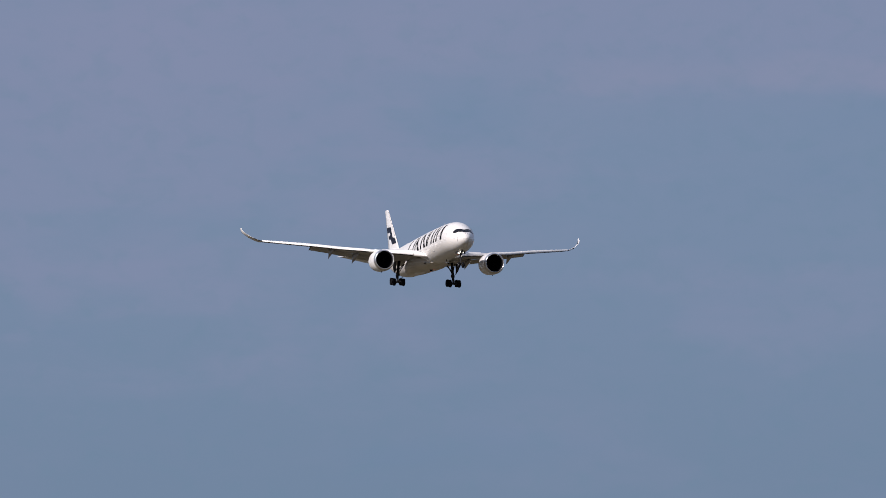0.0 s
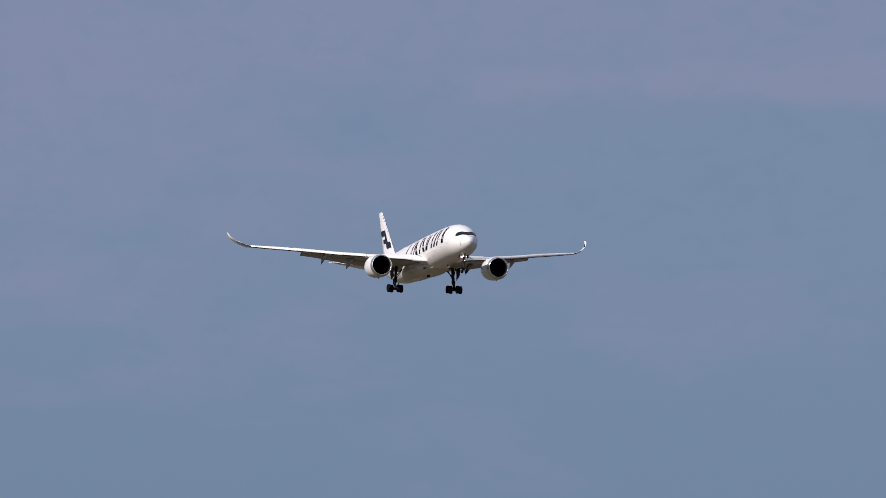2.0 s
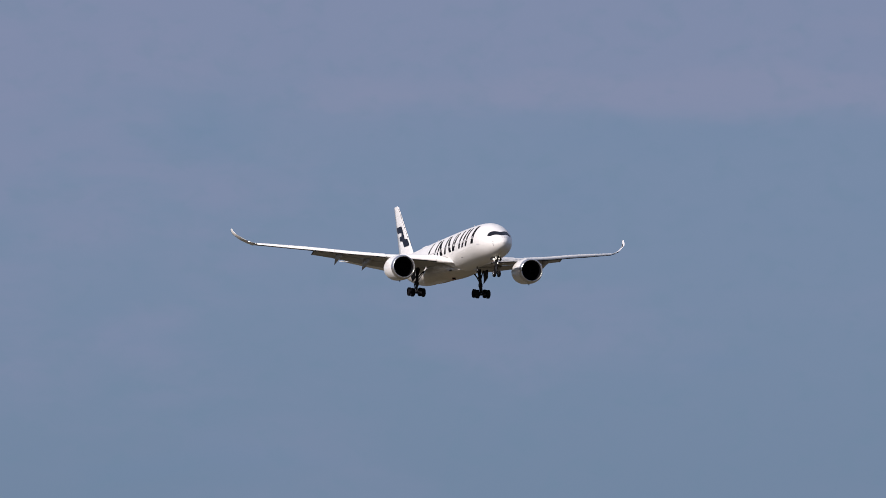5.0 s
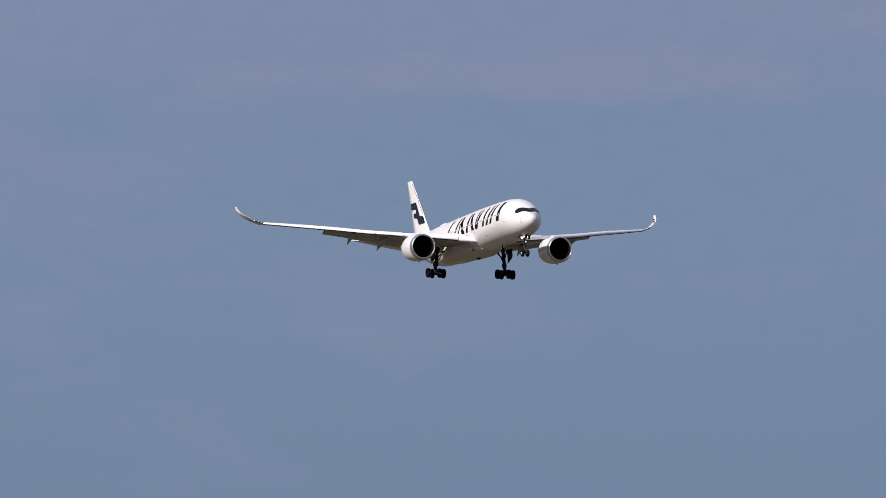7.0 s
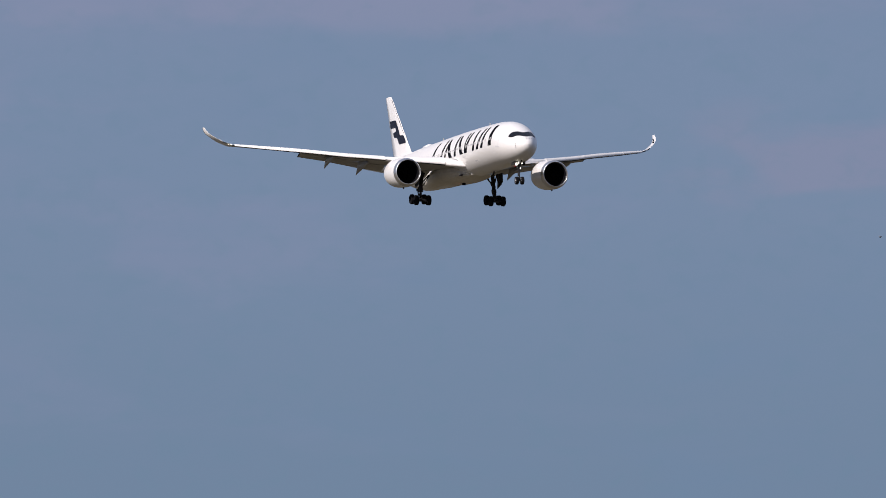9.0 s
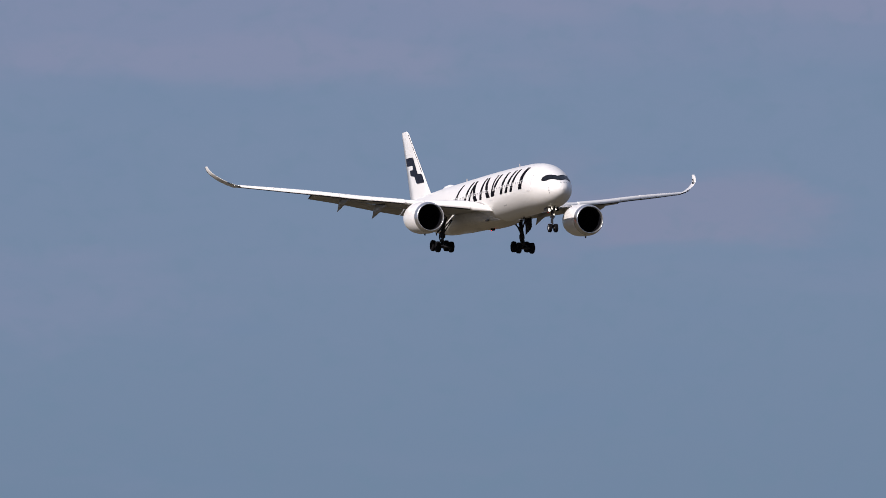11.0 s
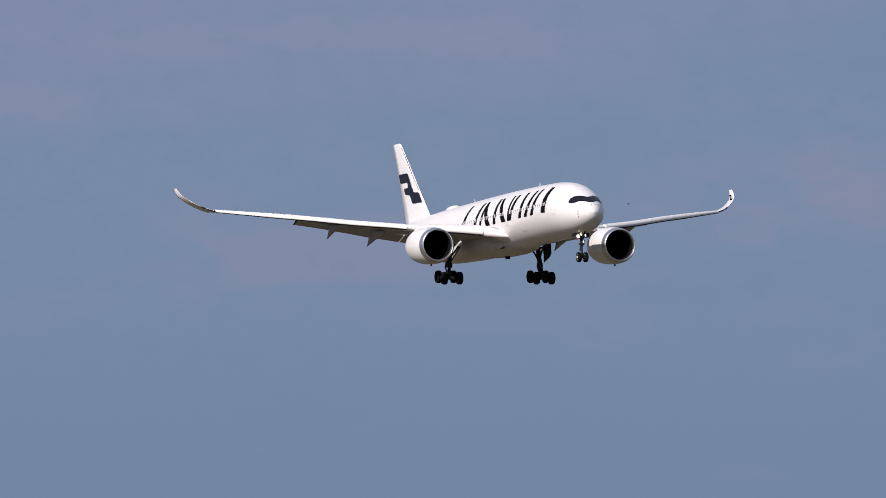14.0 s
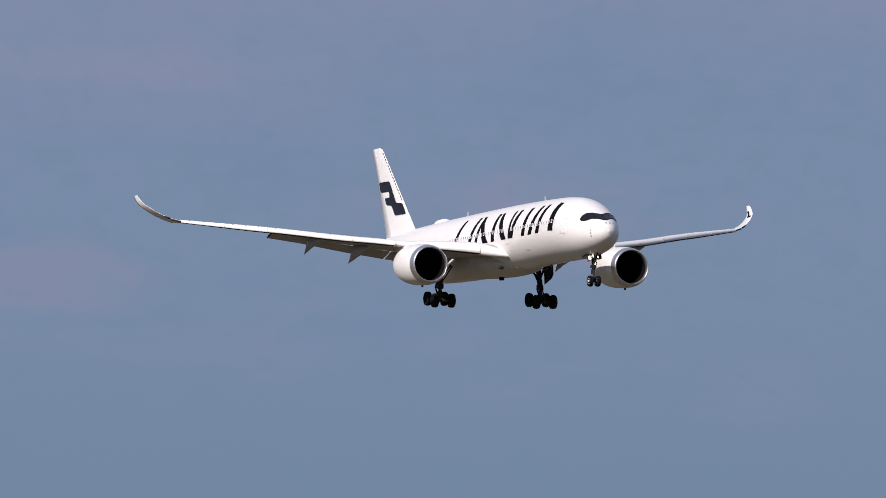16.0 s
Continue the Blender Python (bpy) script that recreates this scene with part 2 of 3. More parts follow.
def make_belly():
    """Wing-body fairing under the fuselage."""
    bm = bmesh.new()
    table = [(20.5, 0.4, 0.1, -2.85), (22.5, 1.5, 0.4, -2.72), (25.0, 2.6, 0.95, -2.35), (28.0, 3.15, 1.4, -2.0), (33.0, 3.3, 1.36, -1.92), (37.0, 3.05, 1.12, -1.95), (41.0, 2.2, 0.85, -2.2), (44.0, 0.9, 0.3, -2.65), (45.0, 0.3, 0.1, -2.85)]
    rings = []
    for k in range(29):
        s = 20.5 + 24.5 * k / 28
        w, h, c = curve_at(table, s)
        ring = []
        for i in range(32):
            a = 2 * math.pi * i / 32
            ca, sa = math.cos(a), math.sin(a)
            ring.append(at(s, w * math.copysign(abs(ca) ** 0.75, ca), c + h * math.copysign(abs(sa) ** 0.8, sa)))
        rings.append(ring)
    loft(bm, rings)
    part("belly_fairing", bm, BELLY, airliner, "off-white rounded belly fairing")


make_belly()


def hull_patch(name, s0, s1, a0, a1, material, parent, out=0.02, ns=2, na=6, slant=0.0, label=""):
    """A thin curved panel on the hull between two stations and two angles, leaning by slant metres."""
    bm = bmesh.new()
    rings = []
    for i in range(na + 1):
        u = i / na
        a = a0 + (a1 - a0) * u
        row = []
        for k in range(ns + 1):
            row.append(hull_point(s0 + (s1 - s0) * k / ns + slant * u, a, out))
        for k in range(ns, -1, -1):
            row.append(hull_point(s0 + (s1 - s0) * k / ns + slant * u, a, -0.04))
        rings.append(row)
    loft(bm, rings, smooth=False)
    return part(name, bm, material, parent, label)


def nose_s(y, z):
    """Station at which the nose skin passes through (y, z)."""
    lo, hi = 0.2, 9.0
    for _ in range(40):
        mid = 0.5 * (lo + hi)
        w, h, c = curve_at(HULL, mid)
        if (y / w) ** 2 + ((z - c) / h) ** 2 > 1:
            lo = mid
        else:
            hi = mid
    return hi


def nose_panel(name, columns, material, parent, out, label=""):
    """A panel on the nose from columns (y, bottom z, top z)."""
    bm = bmesh.new()
    rings = []
    for y, zb, zt in columns:
        front = [(y, zb + (zt - zb) * k / 6) for k in range(7)]
        ring = []
        for depth in (out, -0.05):
            pts = []
            for yy, zz in front:
                s = nose_s(yy, zz)
                n = Vector((yy, -2.2, zz + 0.4)).normalized()
                pts.append(at(s, yy, zz) + n * depth)
            ring += pts if depth == out else pts[::-1]
        rings.append(ring)
    loft(bm, rings, smooth=False)
    return part(name, bm, material, parent, label)


def make_cockpit():
    ys = [-1.86, -1.845, -1.81, -1.76, -1.68, -1.57, -1.43, -1.27, -1.1, -0.9, -0.7, -0.5, -0.3, -0.15, 0.0]
    ys += [-y for y in ys[-2::-1]]
    bottom = [(0.0, 0.26), (0.25, 0.29), (0.7, 0.42), (1.1, 0.43), (1.4, 0.31), (1.6, 0.25), (1.76, 0.26), (1.83, 0.32), (1.86, 0.38)]
    top = [(0.0, 0.92), (0.35, 1.0), (0.7, 1.08), (1.05, 1.08), (1.3, 1.02), (1.57, 0.84), (1.72, 0.68), (1.82, 0.52), (1.86, 0.43)]
    cols = [(y, lerp_at(bottom, abs(y))[0], lerp_at(top, abs(y))[0]) for y in ys]
    mask = nose_panel("cockpit_mask", cols, BLACK, airliner, 0.02, "black mask round the cockpit windows")
    for side in (-1, 1):
        for y0, y1 in ((0.05, 0.66), (0.74, 1.20), (1.28, 1.66)):
            c = []
            for k in range(5):
                y = y0 + (y1 - y0) * k / 4
                c.append((side * y, lerp_at(bottom, y)[0] + 0.09, lerp_at(top, y)[0] - 0.09))
            nose_panel("windscreen_pane", c, GLASS, mask, 0.035, "dark glass windscreen pane")


make_cockpit()


def make_cabin_windows():
    gaps = ((5.0, 7.2), (19.2, 21.2), (36.4, 38.4), (52.2, 54.0))
    s = 7.4
    while s < 57:
        if not any(a < s < b for a, b in gaps):
            for flip in (False, True):
                a = hull_angle(s, 0.43)
                b = hull_angle(s, 0.77)
                if flip:
                    a, b = math.pi - a, math.pi - b
                window = hull_patch("cabin_window", s - 0.02, s + 0.28, a, b, CABIN, airliner, 0.034, 1, 2)
                hull_patch("pane", s + 0.05, s + 0.21, a + 0.18 * (b - a), b - 0.18 * (b - a), PANE, window, 0.040, 1, 2)
        s += 0.635


def make_doors():
    for s in (5.2, 19.7, 36.9, 52.6):
        for flip in (False, True):
            def ang(z):
                a = hull_angle(s, z)
                return math.pi - a if flip else a
            door = hull_patch("cabin_door", s, s + 1.05, ang(-0.75), ang(1.2), WHITE, airliner, 0.014, 2, 8)
            for z0, z1 in ((-0.79, -0.74), (1.19, 1.24)):
                hull_patch("door_seam", s - 0.04, s + 1.09, ang(z0), ang(z1), FAINT, door, 0.02, 2, 1)
            for s0 in (s - 0.04, s + 1.05):
                hull_patch("door_seam", s0, s0 + 0.04, ang(-0.75), ang(1.2), FAINT, door, 0.02, 1, 8)
            hull_patch("door_window", s + 0.42, s + 0.62, ang(0.5), ang(0.78), CABIN, door, 0.02, 1, 2)
            hull_patch("door_sill", s + 0.1, s + 0.95, ang(-0.74), ang(-0.6), FAINT, door, 0.02, 2, 1)


make_doors()
make_cabin_windows()


def make_title():
    """The big side marking, as plain leaning dark bars."""
    bars = [  # station at the foot, at the head, width at the foot, at the head
        (34.9, 33.4, 0.80, 0.55), (30.8, 29.3, 0.85, 0.6), (28.9, 27.8, 0.65, 0.5), (26.2, 28.0, 1.35, 0.6), (24.2, 23.9, 0.85, 0.6),
        (21.1, 22.9, 1.35, 0.6), (19.7, 19.4, 0.5, 0.45), (19.2, 17.9, 0.95, 0.6), (15.9, 15.1, 0.85, 0.65), (14.1, 12.4, 0.9, 0.6), (12.1, 10.8, 0.9, 0.6), (8.5, 8.1, 1.2, 0.8)]
    for flip in (False, True):
        def strip(ends, low, high):
            """A dark strip on the skin; ends gives its two stations at a share of its height."""
            bm = bmesh.new()
            rings = []
            for i in range(11):
                u = i / 10
                s0, s1 = ends(u)
                m = (s0 + s1) / 2
                a = hull_angle(m, low) + (hull_angle(m, high) - hull_angle(m, low)) * u
                a = math.pi - a if flip else a
                skin = [s0 + (s1 - s0) * k / 4 for k in range(5)]
                rings.append([hull_point(q, a, 0.025) for q in skin] + [hull_point(q, a, -0.03) for q in skin[::-1]])
            loft(bm, rings, smooth=False)
            part("marking_bar", bm, INK, fuselage, "blackish navy bar of the side marking")

        for foot, head, w0, w1 in bars:
            def ends(u):
                m, w = foot + (head - foot) * (1.35 * u - 0.35 * u * u), w0 + (w1 - w0) * u
                return m - w / 2, m + w / 2
            strip(ends, -0.28, 2.40)


make_title()


# ---- wings ----
LEAD = [(2.4, -0.50, -1.90), (4.5, -0.32, -1.53), (8.0, -0.10, -1.0), (11.4, 0.16, -0.55), (12.5, 0.30, -0.36), (16.1, 0.79, 0.14), (20.7, 1.53, 0.93), (23.1, 1.88, 1.30), (29.2, 2.67, 2.33)]
TRAIL = [(2.4, 35.2), (10.5, 36.2), (20.0, 39.5), (29.2, 43.9)]


def lead_s(y):
    return 20.7 + 0.70 * y


def wing_station(y):
    """Leading edge, trailing edge, height of the middle of the leading edge, drop of the trailing edge."""
    zt, zb = curve_at(LEAD, y)
    return lead_s(y), lerp_at(TRAIL, y)[0], 0.55 * zt + 0.45 * zb, zt, zb


def airfoil(y, s0, z0, s1, z1, thick, side, n=9, crown=0.62):
    """A ring round a wing section, from a blunt nose to a thin tail."""
    ring = []
    c = s1 - s0
    for i in range(n):
        u = 1 - i / (n - 1)
        u = u * u
        t = thick * c * (2.6 * math.sqrt(u) * (1 - u) * 0.62 + 0.06 * u)
        ring.append((u, t))
    up = [at(s0 + u * c, side * y, z0 + (z1 - z0) * u + crown * t) for u, t in ring]
    low = [at(s0 + u * c, side * y, z0 + (z1 - z0) * u - 0.42 * t) for u, t in ring[::-1][1:]]
    return up + low


def tail_z(y):
    return lerp_at([(2.4, -1.25), (9.8, -0.43), (12.6, 0.02), (17.3, 0.95), (20.2, 1.42), (29.2, 2.58)], y)[0]


def make_wing(side):
    word = "starboard" if side < 0 else "port"
    bm = bmesh.new()
    rings = []
    for y in (2.4, 4.0, 6.0, 8.5, 11.0, 14.0, 17.0, 20.5, 24.0, 27.0, 29.2):
        s0, s1, zm, zt, zb = wing_station(y)
        thick = lerp_at([(2.4, 0.13), (11.0, 0.11), (29.2, 0.085)], y)[0]
        # the upper skin crowns level with the top of the leading edge
        crown, u, c = 0.62, 0.3, s1 - s0 - 0.3
        hump = thick * c * (2.6 * math.sqrt(u) * (1 - u) * 0.62 + 0.06 * u)
        crown = max(crown, (zt + 0.03 - zm - (tail_z(y) - zm) * u) / hump)
        rings.append(airfoil(y, s0 + 0.3, zm, s1, tail_z(y), thick, side, 13, crown))
    loft(bm, rings)
    wing = part("wing", bm, GREY, airliner, "grey swept wing")

    # the tip sweeps back and curls up
    bm = bmesh.new()
    rings = []
    tips = ((29.22, 41.2, 43.95, 2.52, 0.1), (30.1, 41.72, 44.1, 2.84, 0.32), (30.8, 42.25, 44.4, 3.20, 0.58), (31.35, 42.75, 44.75, 3.59, 0.85), (31.82, 43.35, 45.1, 4.03, 1.1), (32.1, 43.85, 45.5, 4.36, 1.28), (32.28, 44.55, 45.95, 4.84, 1.4), (32.34, 45.25, 46.25, 5.3, 1.45))
    for y, s0, s1, z, lean in tips:
        ring = []
        for p in airfoil(0.0, s0, 0.0, s1, 0.0, 0.066, 1):
            ring.append(Vector((side * (y - math.sin(lean) * p.z), p.y, z + math.cos(lean) * p.z)))
        rings.append(ring)
    loft(bm, rings)
    part("winglet", bm, WHITE, wing, "white upturned wing tip")

    # fixed nose between fuselage and slats
    bm = bmesh.new()
    rings = []
    for y, s0, zb, zt in ((2.2, 21.5, -2.02, -1.55), (2.6, 21.5, -1.99, -1.30), (3.1, 21.75, -1.92, -0.98), (3.7, 22.5, -1.77, -0.60), (4.1, 23.1, -1.66, -0.42), (4.44, 23.8, -1.55, -0.32)):
        prof = [(0.7, -0.02), (0.2, 0.02), (-0.05, 0.14), (-0.08, 0.34), (0.15, 0.66), (0.7, 0.9), (1.6, 1.0), (2.6, 1.02), (2.6, 0.3), (1.6, 0.1)]
        rings.append([at(s0 + a, side * y, zb + b * (zt - zb)) for a, b in prof])
    loft(bm, rings)
    part("wing_root_fairing", bm, WHITE, wing, "white wing root fairing")

    # fixed white nose over the engine, between the slats
    bm = bmesh.new()
    rings = []
    for y in (9.36, 9.9, 10.9, 11.44):
        s0, s1, zm, zt, zb = wing_station(y)
        prof = [(0.9, 0.02), (0.4, 0.06), (0.12, 0.2), (0.05, 0.42), (0.2, 0.70), (0.7, 0.9), (1.5, 1.0), (2.4, 1.02), (2.4, 0.3), (1.6, 0.1)]
        rings.append([at(s0 + 0.1 + a, side * y, zb + b * (zt - zb)) for a, b in prof])
    loft(bm, rings)
    part("wing_nose_fairing", bm, WHITE, wing, "white fixed wing nose above the engine")

    # slats, lowered
    for y0, y1 in ((4.5, 9.3), (11.5, 15.0), (15.04, 18.5), (18.54, 22.0), (22.04, 25.6), (25.64, 29.2)):
        bm = bmesh.new()
        rings = []
        for k in range(5):
            y = y0 + (y1 - y0) * k / 4
            s0, s1, zm, zt, zb = wing_station(y)
            h, f = zt - zb, (s1 - s0) / 8
            prof = [(0.10, 0.0), (-0.10, 0.10), (-0.17, 0.28), (-0.08, 0.55), (0.15, 0.80), (0.55, 0.97), (1.05, 1.04), (1.0, 0.95), (0.6, 0.80), (0.35, 0.5), (0.22, 0.1)]
            rings.append([at(s0 + a * f, side * y, zb + b * h) for a, b in prof])
        loft(bm, rings)
        part("slat", bm, WHITE, wing, "pale lowered slat on the leading edge")
        # a dark strip stands in for the shade below the slat's lower edge
        bm = bmesh.new()
        rings = []
        for k in range(5):
            y = y0 + (y1 - y0) * k / 4
            s0, s1, zm, zt, zb = wing_station(y)
            h, f = zt - zb, (s1 - s0) / 8
            prof = [(0.14, -0.05), (-0.09, 0.04), (-0.15, 0.11), (-0.06, 0.13), (0.22, 0.08)]
            h = min(h, 0.62)
            rings.append([at(s0 + a * f, side * y, zb + b * h) for a, b in prof])
        loft(bm, rings)
        part("slat_shade_strip", bm, GEAR, wing, "thin dark strip painting the shade along the slat's lower edge")
        for k in range(3 if y0 > 5 and side < 0 else 0):
            y = y0 + (y1 - y0) * (0.2 + 0.3 * k)
            s0, s1, zm, zt, zb = wing_station(y)
            f = (s1 - s0) / 8
            part("slat_drain", box(bmesh.new(), at(s0 + 0.3 * f, side * y, zb + 0.88 * (zt - zb)), (0.07, 0.10, 0.07)), SEAM, wing)
        for y in (y0 + 0.25 * (y1 - y0), y0 + 0.75 * (y1 - y0)):
            s0, s1, zm, zt, zb = wing_station(y)
            part("slat_track", box(bmesh.new(), at(s0 + 0.32, side * y, zb + 0.3 * (zt - zb)), (0.09, 0.7, 0.14)), GEAR, wing)

    # flaps, lowered
    for y0, y1 in ((3.3, 9.3), (9.45, 20.4)):
        bm = bmesh.new()
        rings = []
        for k in range(8):
            y = y0 + (y1 - y0) * k / 7
            s1 = lerp_at(TRAIL, y)[0]
            c = lerp_at([(3.3, 3.0), (9.3, 2.5), (20.4, 1.7)], y)[0]
            z = tail_z(y) - 0.08
            rings.append(airfoil(y, s1 - 0.35, z, s1 - 0.35 + 0.86 * c, z - 0.24 * c, 0.12, side))
        loft(bm, rings)
        part("flap", bm, GREY, wing, "grey flap lowered behind the wing")
        if y1 > 20:
            # dark plate on the flap's outer end, in place of the shadow on that face
            bm = bmesh.new()
            s1, z = lerp_at(TRAIL, y1)[0], tail_z(y1) - 0.08
            loft(bm, [airfoil(y, s1 - 0.42, z + 0.03, s1 - 0.30 + 0.86 * c, z - 0.25 * c, 0.16, side) for y in (y1 + 0.003, y1 + 0.09)])
            part("flap_end_shade", bm, GEAR, wing, "dark plate painting the shade on the flap end")

    # flap track fairings
    for y, s_tip, z_tip, size in ((17.0, 39.6, -0.70, 0.85), (12.75, 38.6, -1.58, 1.0), (8.4, 37.1, -2.2, 0.9)):
        bm = bmesh.new()
        s_a = s_tip - 6.0 * size
        zw = tail_z(y) - 0.05
        rings = []
        for u, w, h, dz in ((0, 0.04, 0.04, -0.40), (0.15, 0.22, 0.28, -0.45), (0.4, 0.34, 0.50, -0.48), (0.62, 0.38, 0.66, -0.50), (0.75, 0.30, 0.46, 0.0), (0.88, 0.15, 0.23, 0.0), (1.0, 0.02, 0.03, 0.0)):
            s = s_a + (s_tip - s_a) * u
            z = zw + dz if u < 0.7 else zw - 0.5 + (z_tip - zw + 0.5) * (u - 0.62) / 0.38
            rings.append([at(s, side * y + w * size * math.cos(2 * math.pi * i / 14), z + h * size * math.sin(2 * math.pi * i / 14)) for i in range(14)])
        loft(bm, rings)
        part("flap_fairing", bm, PALE_GREY, wing, "pale grey pointed flap track fairing")

    # navigation lamp before the tip, in two dark glass sections, and a dark sealing edge under the tip
    part("wingtip_lamp", rod(bmesh.new(), at(41.16, side * 29.26, 2.47), at(41.75, side * 30.0, 2.68), 0.075, 0.065), GLASS, wing, "dark glass wingtip lamp")
    part("wingtip_lamp", rod(bmesh.new(), at(41.80, side * 30.2, 2.82), at(42.12, side * 30.6, 3.03), 0.085, 0.07), GLASS, wing, "dark glass wingtip lamp")
    if side > 0:
        def tip_point(v, u):
            """On the inner face of the upturned tip, by section and share of the chord."""
            k = min(int(v), len(tips) - 2)
            y, s0, s1, z, lean = (a + (b - a) * (v - k) for a, b in zip(tips[k], tips[k + 1]))
            t = 0.066 * (s1 - s0) * (2.6 * math.sqrt(u) * (1 - u) * 0.62 + 0.06 * u)
            out = 0.62 * t + 0.03
            return Vector((y - math.sin(lean) * out, s0 + u * (s1 - s0) - 25.0, z + math.cos(lean) * out))

        bm = bmesh.new()
        for v0, v1, u0, u1 in ((4.0, 5.7, 0.46, 0.68), (3.9, 4.45, 0.14, 0.68), (5.35, 5.7, 0.46, 0.86)):
            grid = [[bm.verts.new(tip_point(v0 + (v1 - v0) * i / 6, u0 + (u1 - u0) * k / 6)) for k in range(7)] for i in range(7)]
            for i in range(6):
                for k in range(6):
                    bm.faces.new((grid[i][k], grid[i + 1][k], grid[i + 1][k + 1], grid[i][k + 1]))
        part("wingtip_emblem", bm, INK, wing, "small dark stepped emblem inside the upturned tip")
    return wing


wing_right = make_wing(-1)
wing_left = make_wing(1)


# ---- engines ----
def make_engine(side):
    c = at(21.52, side * 10.45 + 0.05, -2.73)
    aft = (0, 1, 0)
    bm = bmesh.new()
    rings = []
    for d, r, lift in ((0.74, 1.935, 0.0), (1.1, 1.97, 0.01), (1.7, 2.01, 0.05), (2.8, 2.03, 0.12), (4.0, 2.01, 0.19), (5.0, 1.92, 0.24), (5.9, 1.74, 0.28), (6.6, 1.52, 0.30), (6.6, 1.46, 0.30), (5.4, 1.60, 0.26)):
        rings.append([c + Vector((r * math.cos(2 * math.pi * i / 48), d, lift + r * math.sin(2 * math.pi * i / 48))) for i in range(48)])
    loft(bm, rings, caps=False)
    nacelle = part("engine_nacelle", bm, WHITE, airliner, "white engine nacelle")
    bm = bmesh.new()
    lathe(bm, c, aft, [(0.70, 1.93), (0.45, 1.885), (0.25, 1.83), (0.08, 1.76), (0.0, 1.69), (0.04, 1.64), (0.2, 1.60), (0.4, 1.575)], 48)
    seam = lathe(bmesh.new(), c, aft, [(0.66, 1.91), (0.69, 1.932), (0.75, 1.942), (0.78, 1.92)], 48)
    part("inlet_seam", seam, SEAM, nacelle)
    part("inlet_lip", bm, LIP, nacelle, "pale polished metal inlet lip")
    bm = bmesh.new()
    lathe(bm, c, aft, [(0.4, 1.575), (1.0, 1.55), (2.0, 1.52), (2.3, 1.52), (2.31, 0.02)], 48)
    part("inlet_duct", bm, DUCT, nacelle, "inlet duct, blackened for the shade inside")
    for k in range(22):
        a = 2 * math.pi * k / 22
        bm = bmesh.new()
        rings = []
        for r, tw in ((0.38, 0.5), (0.8, 0.8), (1.2, 1.0), (1.48, 1.15)):
            w = 0.19 + 0.04 * r
            d = Vector((math.cos(a), 0, math.sin(a)))
            e = Vector((-math.sin(a), 0, math.cos(a)))
            m = c + Vector((0, 1.7, 0)) + d * r
            q = e * math.sin(tw) * w + Vector((0, 1, 0)) * math.cos(tw) * w
            n = d.cross(q).normalized() * 0.012
            rings.append([m - q + n, m + q + n, m + q - n, m - q - n])
        loft(bm, rings, smooth=False)
        part("fan_blade", bm, BLADE, nacelle)
    bm = bmesh.new()
    lathe(bm, c, aft, [(0.95, 0.02), (1.05, 0.12), (1.3, 0.27), (1.75, 0.42), (2.0, 0.44)], 24)
    part("fan_spinner", bm, BLADE, nacelle, "fan spinner, blackened for the shade in the inlet")
    bm = bmesh.new()
    lathe(bm, c, aft, [(4.6, 1.20), (6.2, 1.12), (7.6, 0.80), (7.6, 0.74), (6.6, 0.76)], 32)
    part("exhaust_nozzle", bm, HOT, nacelle, "burnt metal exhaust nozzle")
    bm = bmesh.new()
    lathe(bm, c, aft, [(6.4, 0.55), (7.6, 0.46), (8.8, 0.06), (8.82, 0.0)], 24)
    part("exhaust_cone", bm, HOT, nacelle, "burnt metal exhaust cone")
    part("drain_mast", box(bmesh.new(), c + Vector((0.1 * side, 2.2, -2.0)), (0.08, 0.35, 0.26)), GEAR, nacelle)
    # pylon
    bm = bmesh.new()
    rings = []
    for s, zb, zt, w in ((23.3, -0.95, -0.76, 0.08), (25.0, -1.0, -0.64, 0.16), (27.4, -1.3, -0.45, 0.22), (29.5, -1.2, -0.4, 0.22), (31.0, -0.95, -0.6, 0.08)):
        y = side * 10.42
        rings.append([at(s, y - w, zb), at(s, y - w, zt - 0.12), at(s, y - 0.5 * w, zt), at(s, y + 0.5 * w, zt), at(s, y + w, zt - 0.12), at(s, y + w, zb)])
    loft(bm, rings)
    part("engine_pylon", bm, WHITE, airliner, "white pylon between engine and wing")


make_engine(-1)
make_engine(1)


# ---- tail ----
def fin_half(s, z, sx):
    """Half thickness of the fin at a place on it."""
    u = (z - 2.0) / 9.72
    s0, s1 = 53.0 + 10.45 * u, 62.3 + 3.95 * u
    f = min(max((s - s0) / (s1 - s0), 0.0), 1.0)
    t = (0.10 - 0.01 * u) * (s1 - s0) * (2.6 * math.sqrt(f) * (1 - f) * 0.62 + 0.06 * f)
    return (0.62 if sx > 0 else 0.42) * t


def round_corners(points, radius):
    """A closed outline with each corner cut by a short arc."""
    out = []
    n = len(points)
    for i in range(n):
        p, a, b = (Vector(points[k % n]) for k in (i, i - 1, i + 1))
        r = min(radius, 0.45 * (a - p).length, 0.45 * (b - p).length)
        p0, p1 = p + (a - p).normalized() * r, p + (b - p).normalized() * r
        for k in range(4):
            u = k / 3
            out.append(tuple(p0 * (1 - u) ** 2 + p * 2 * u * (1 - u) + p1 * u * u))
    return out


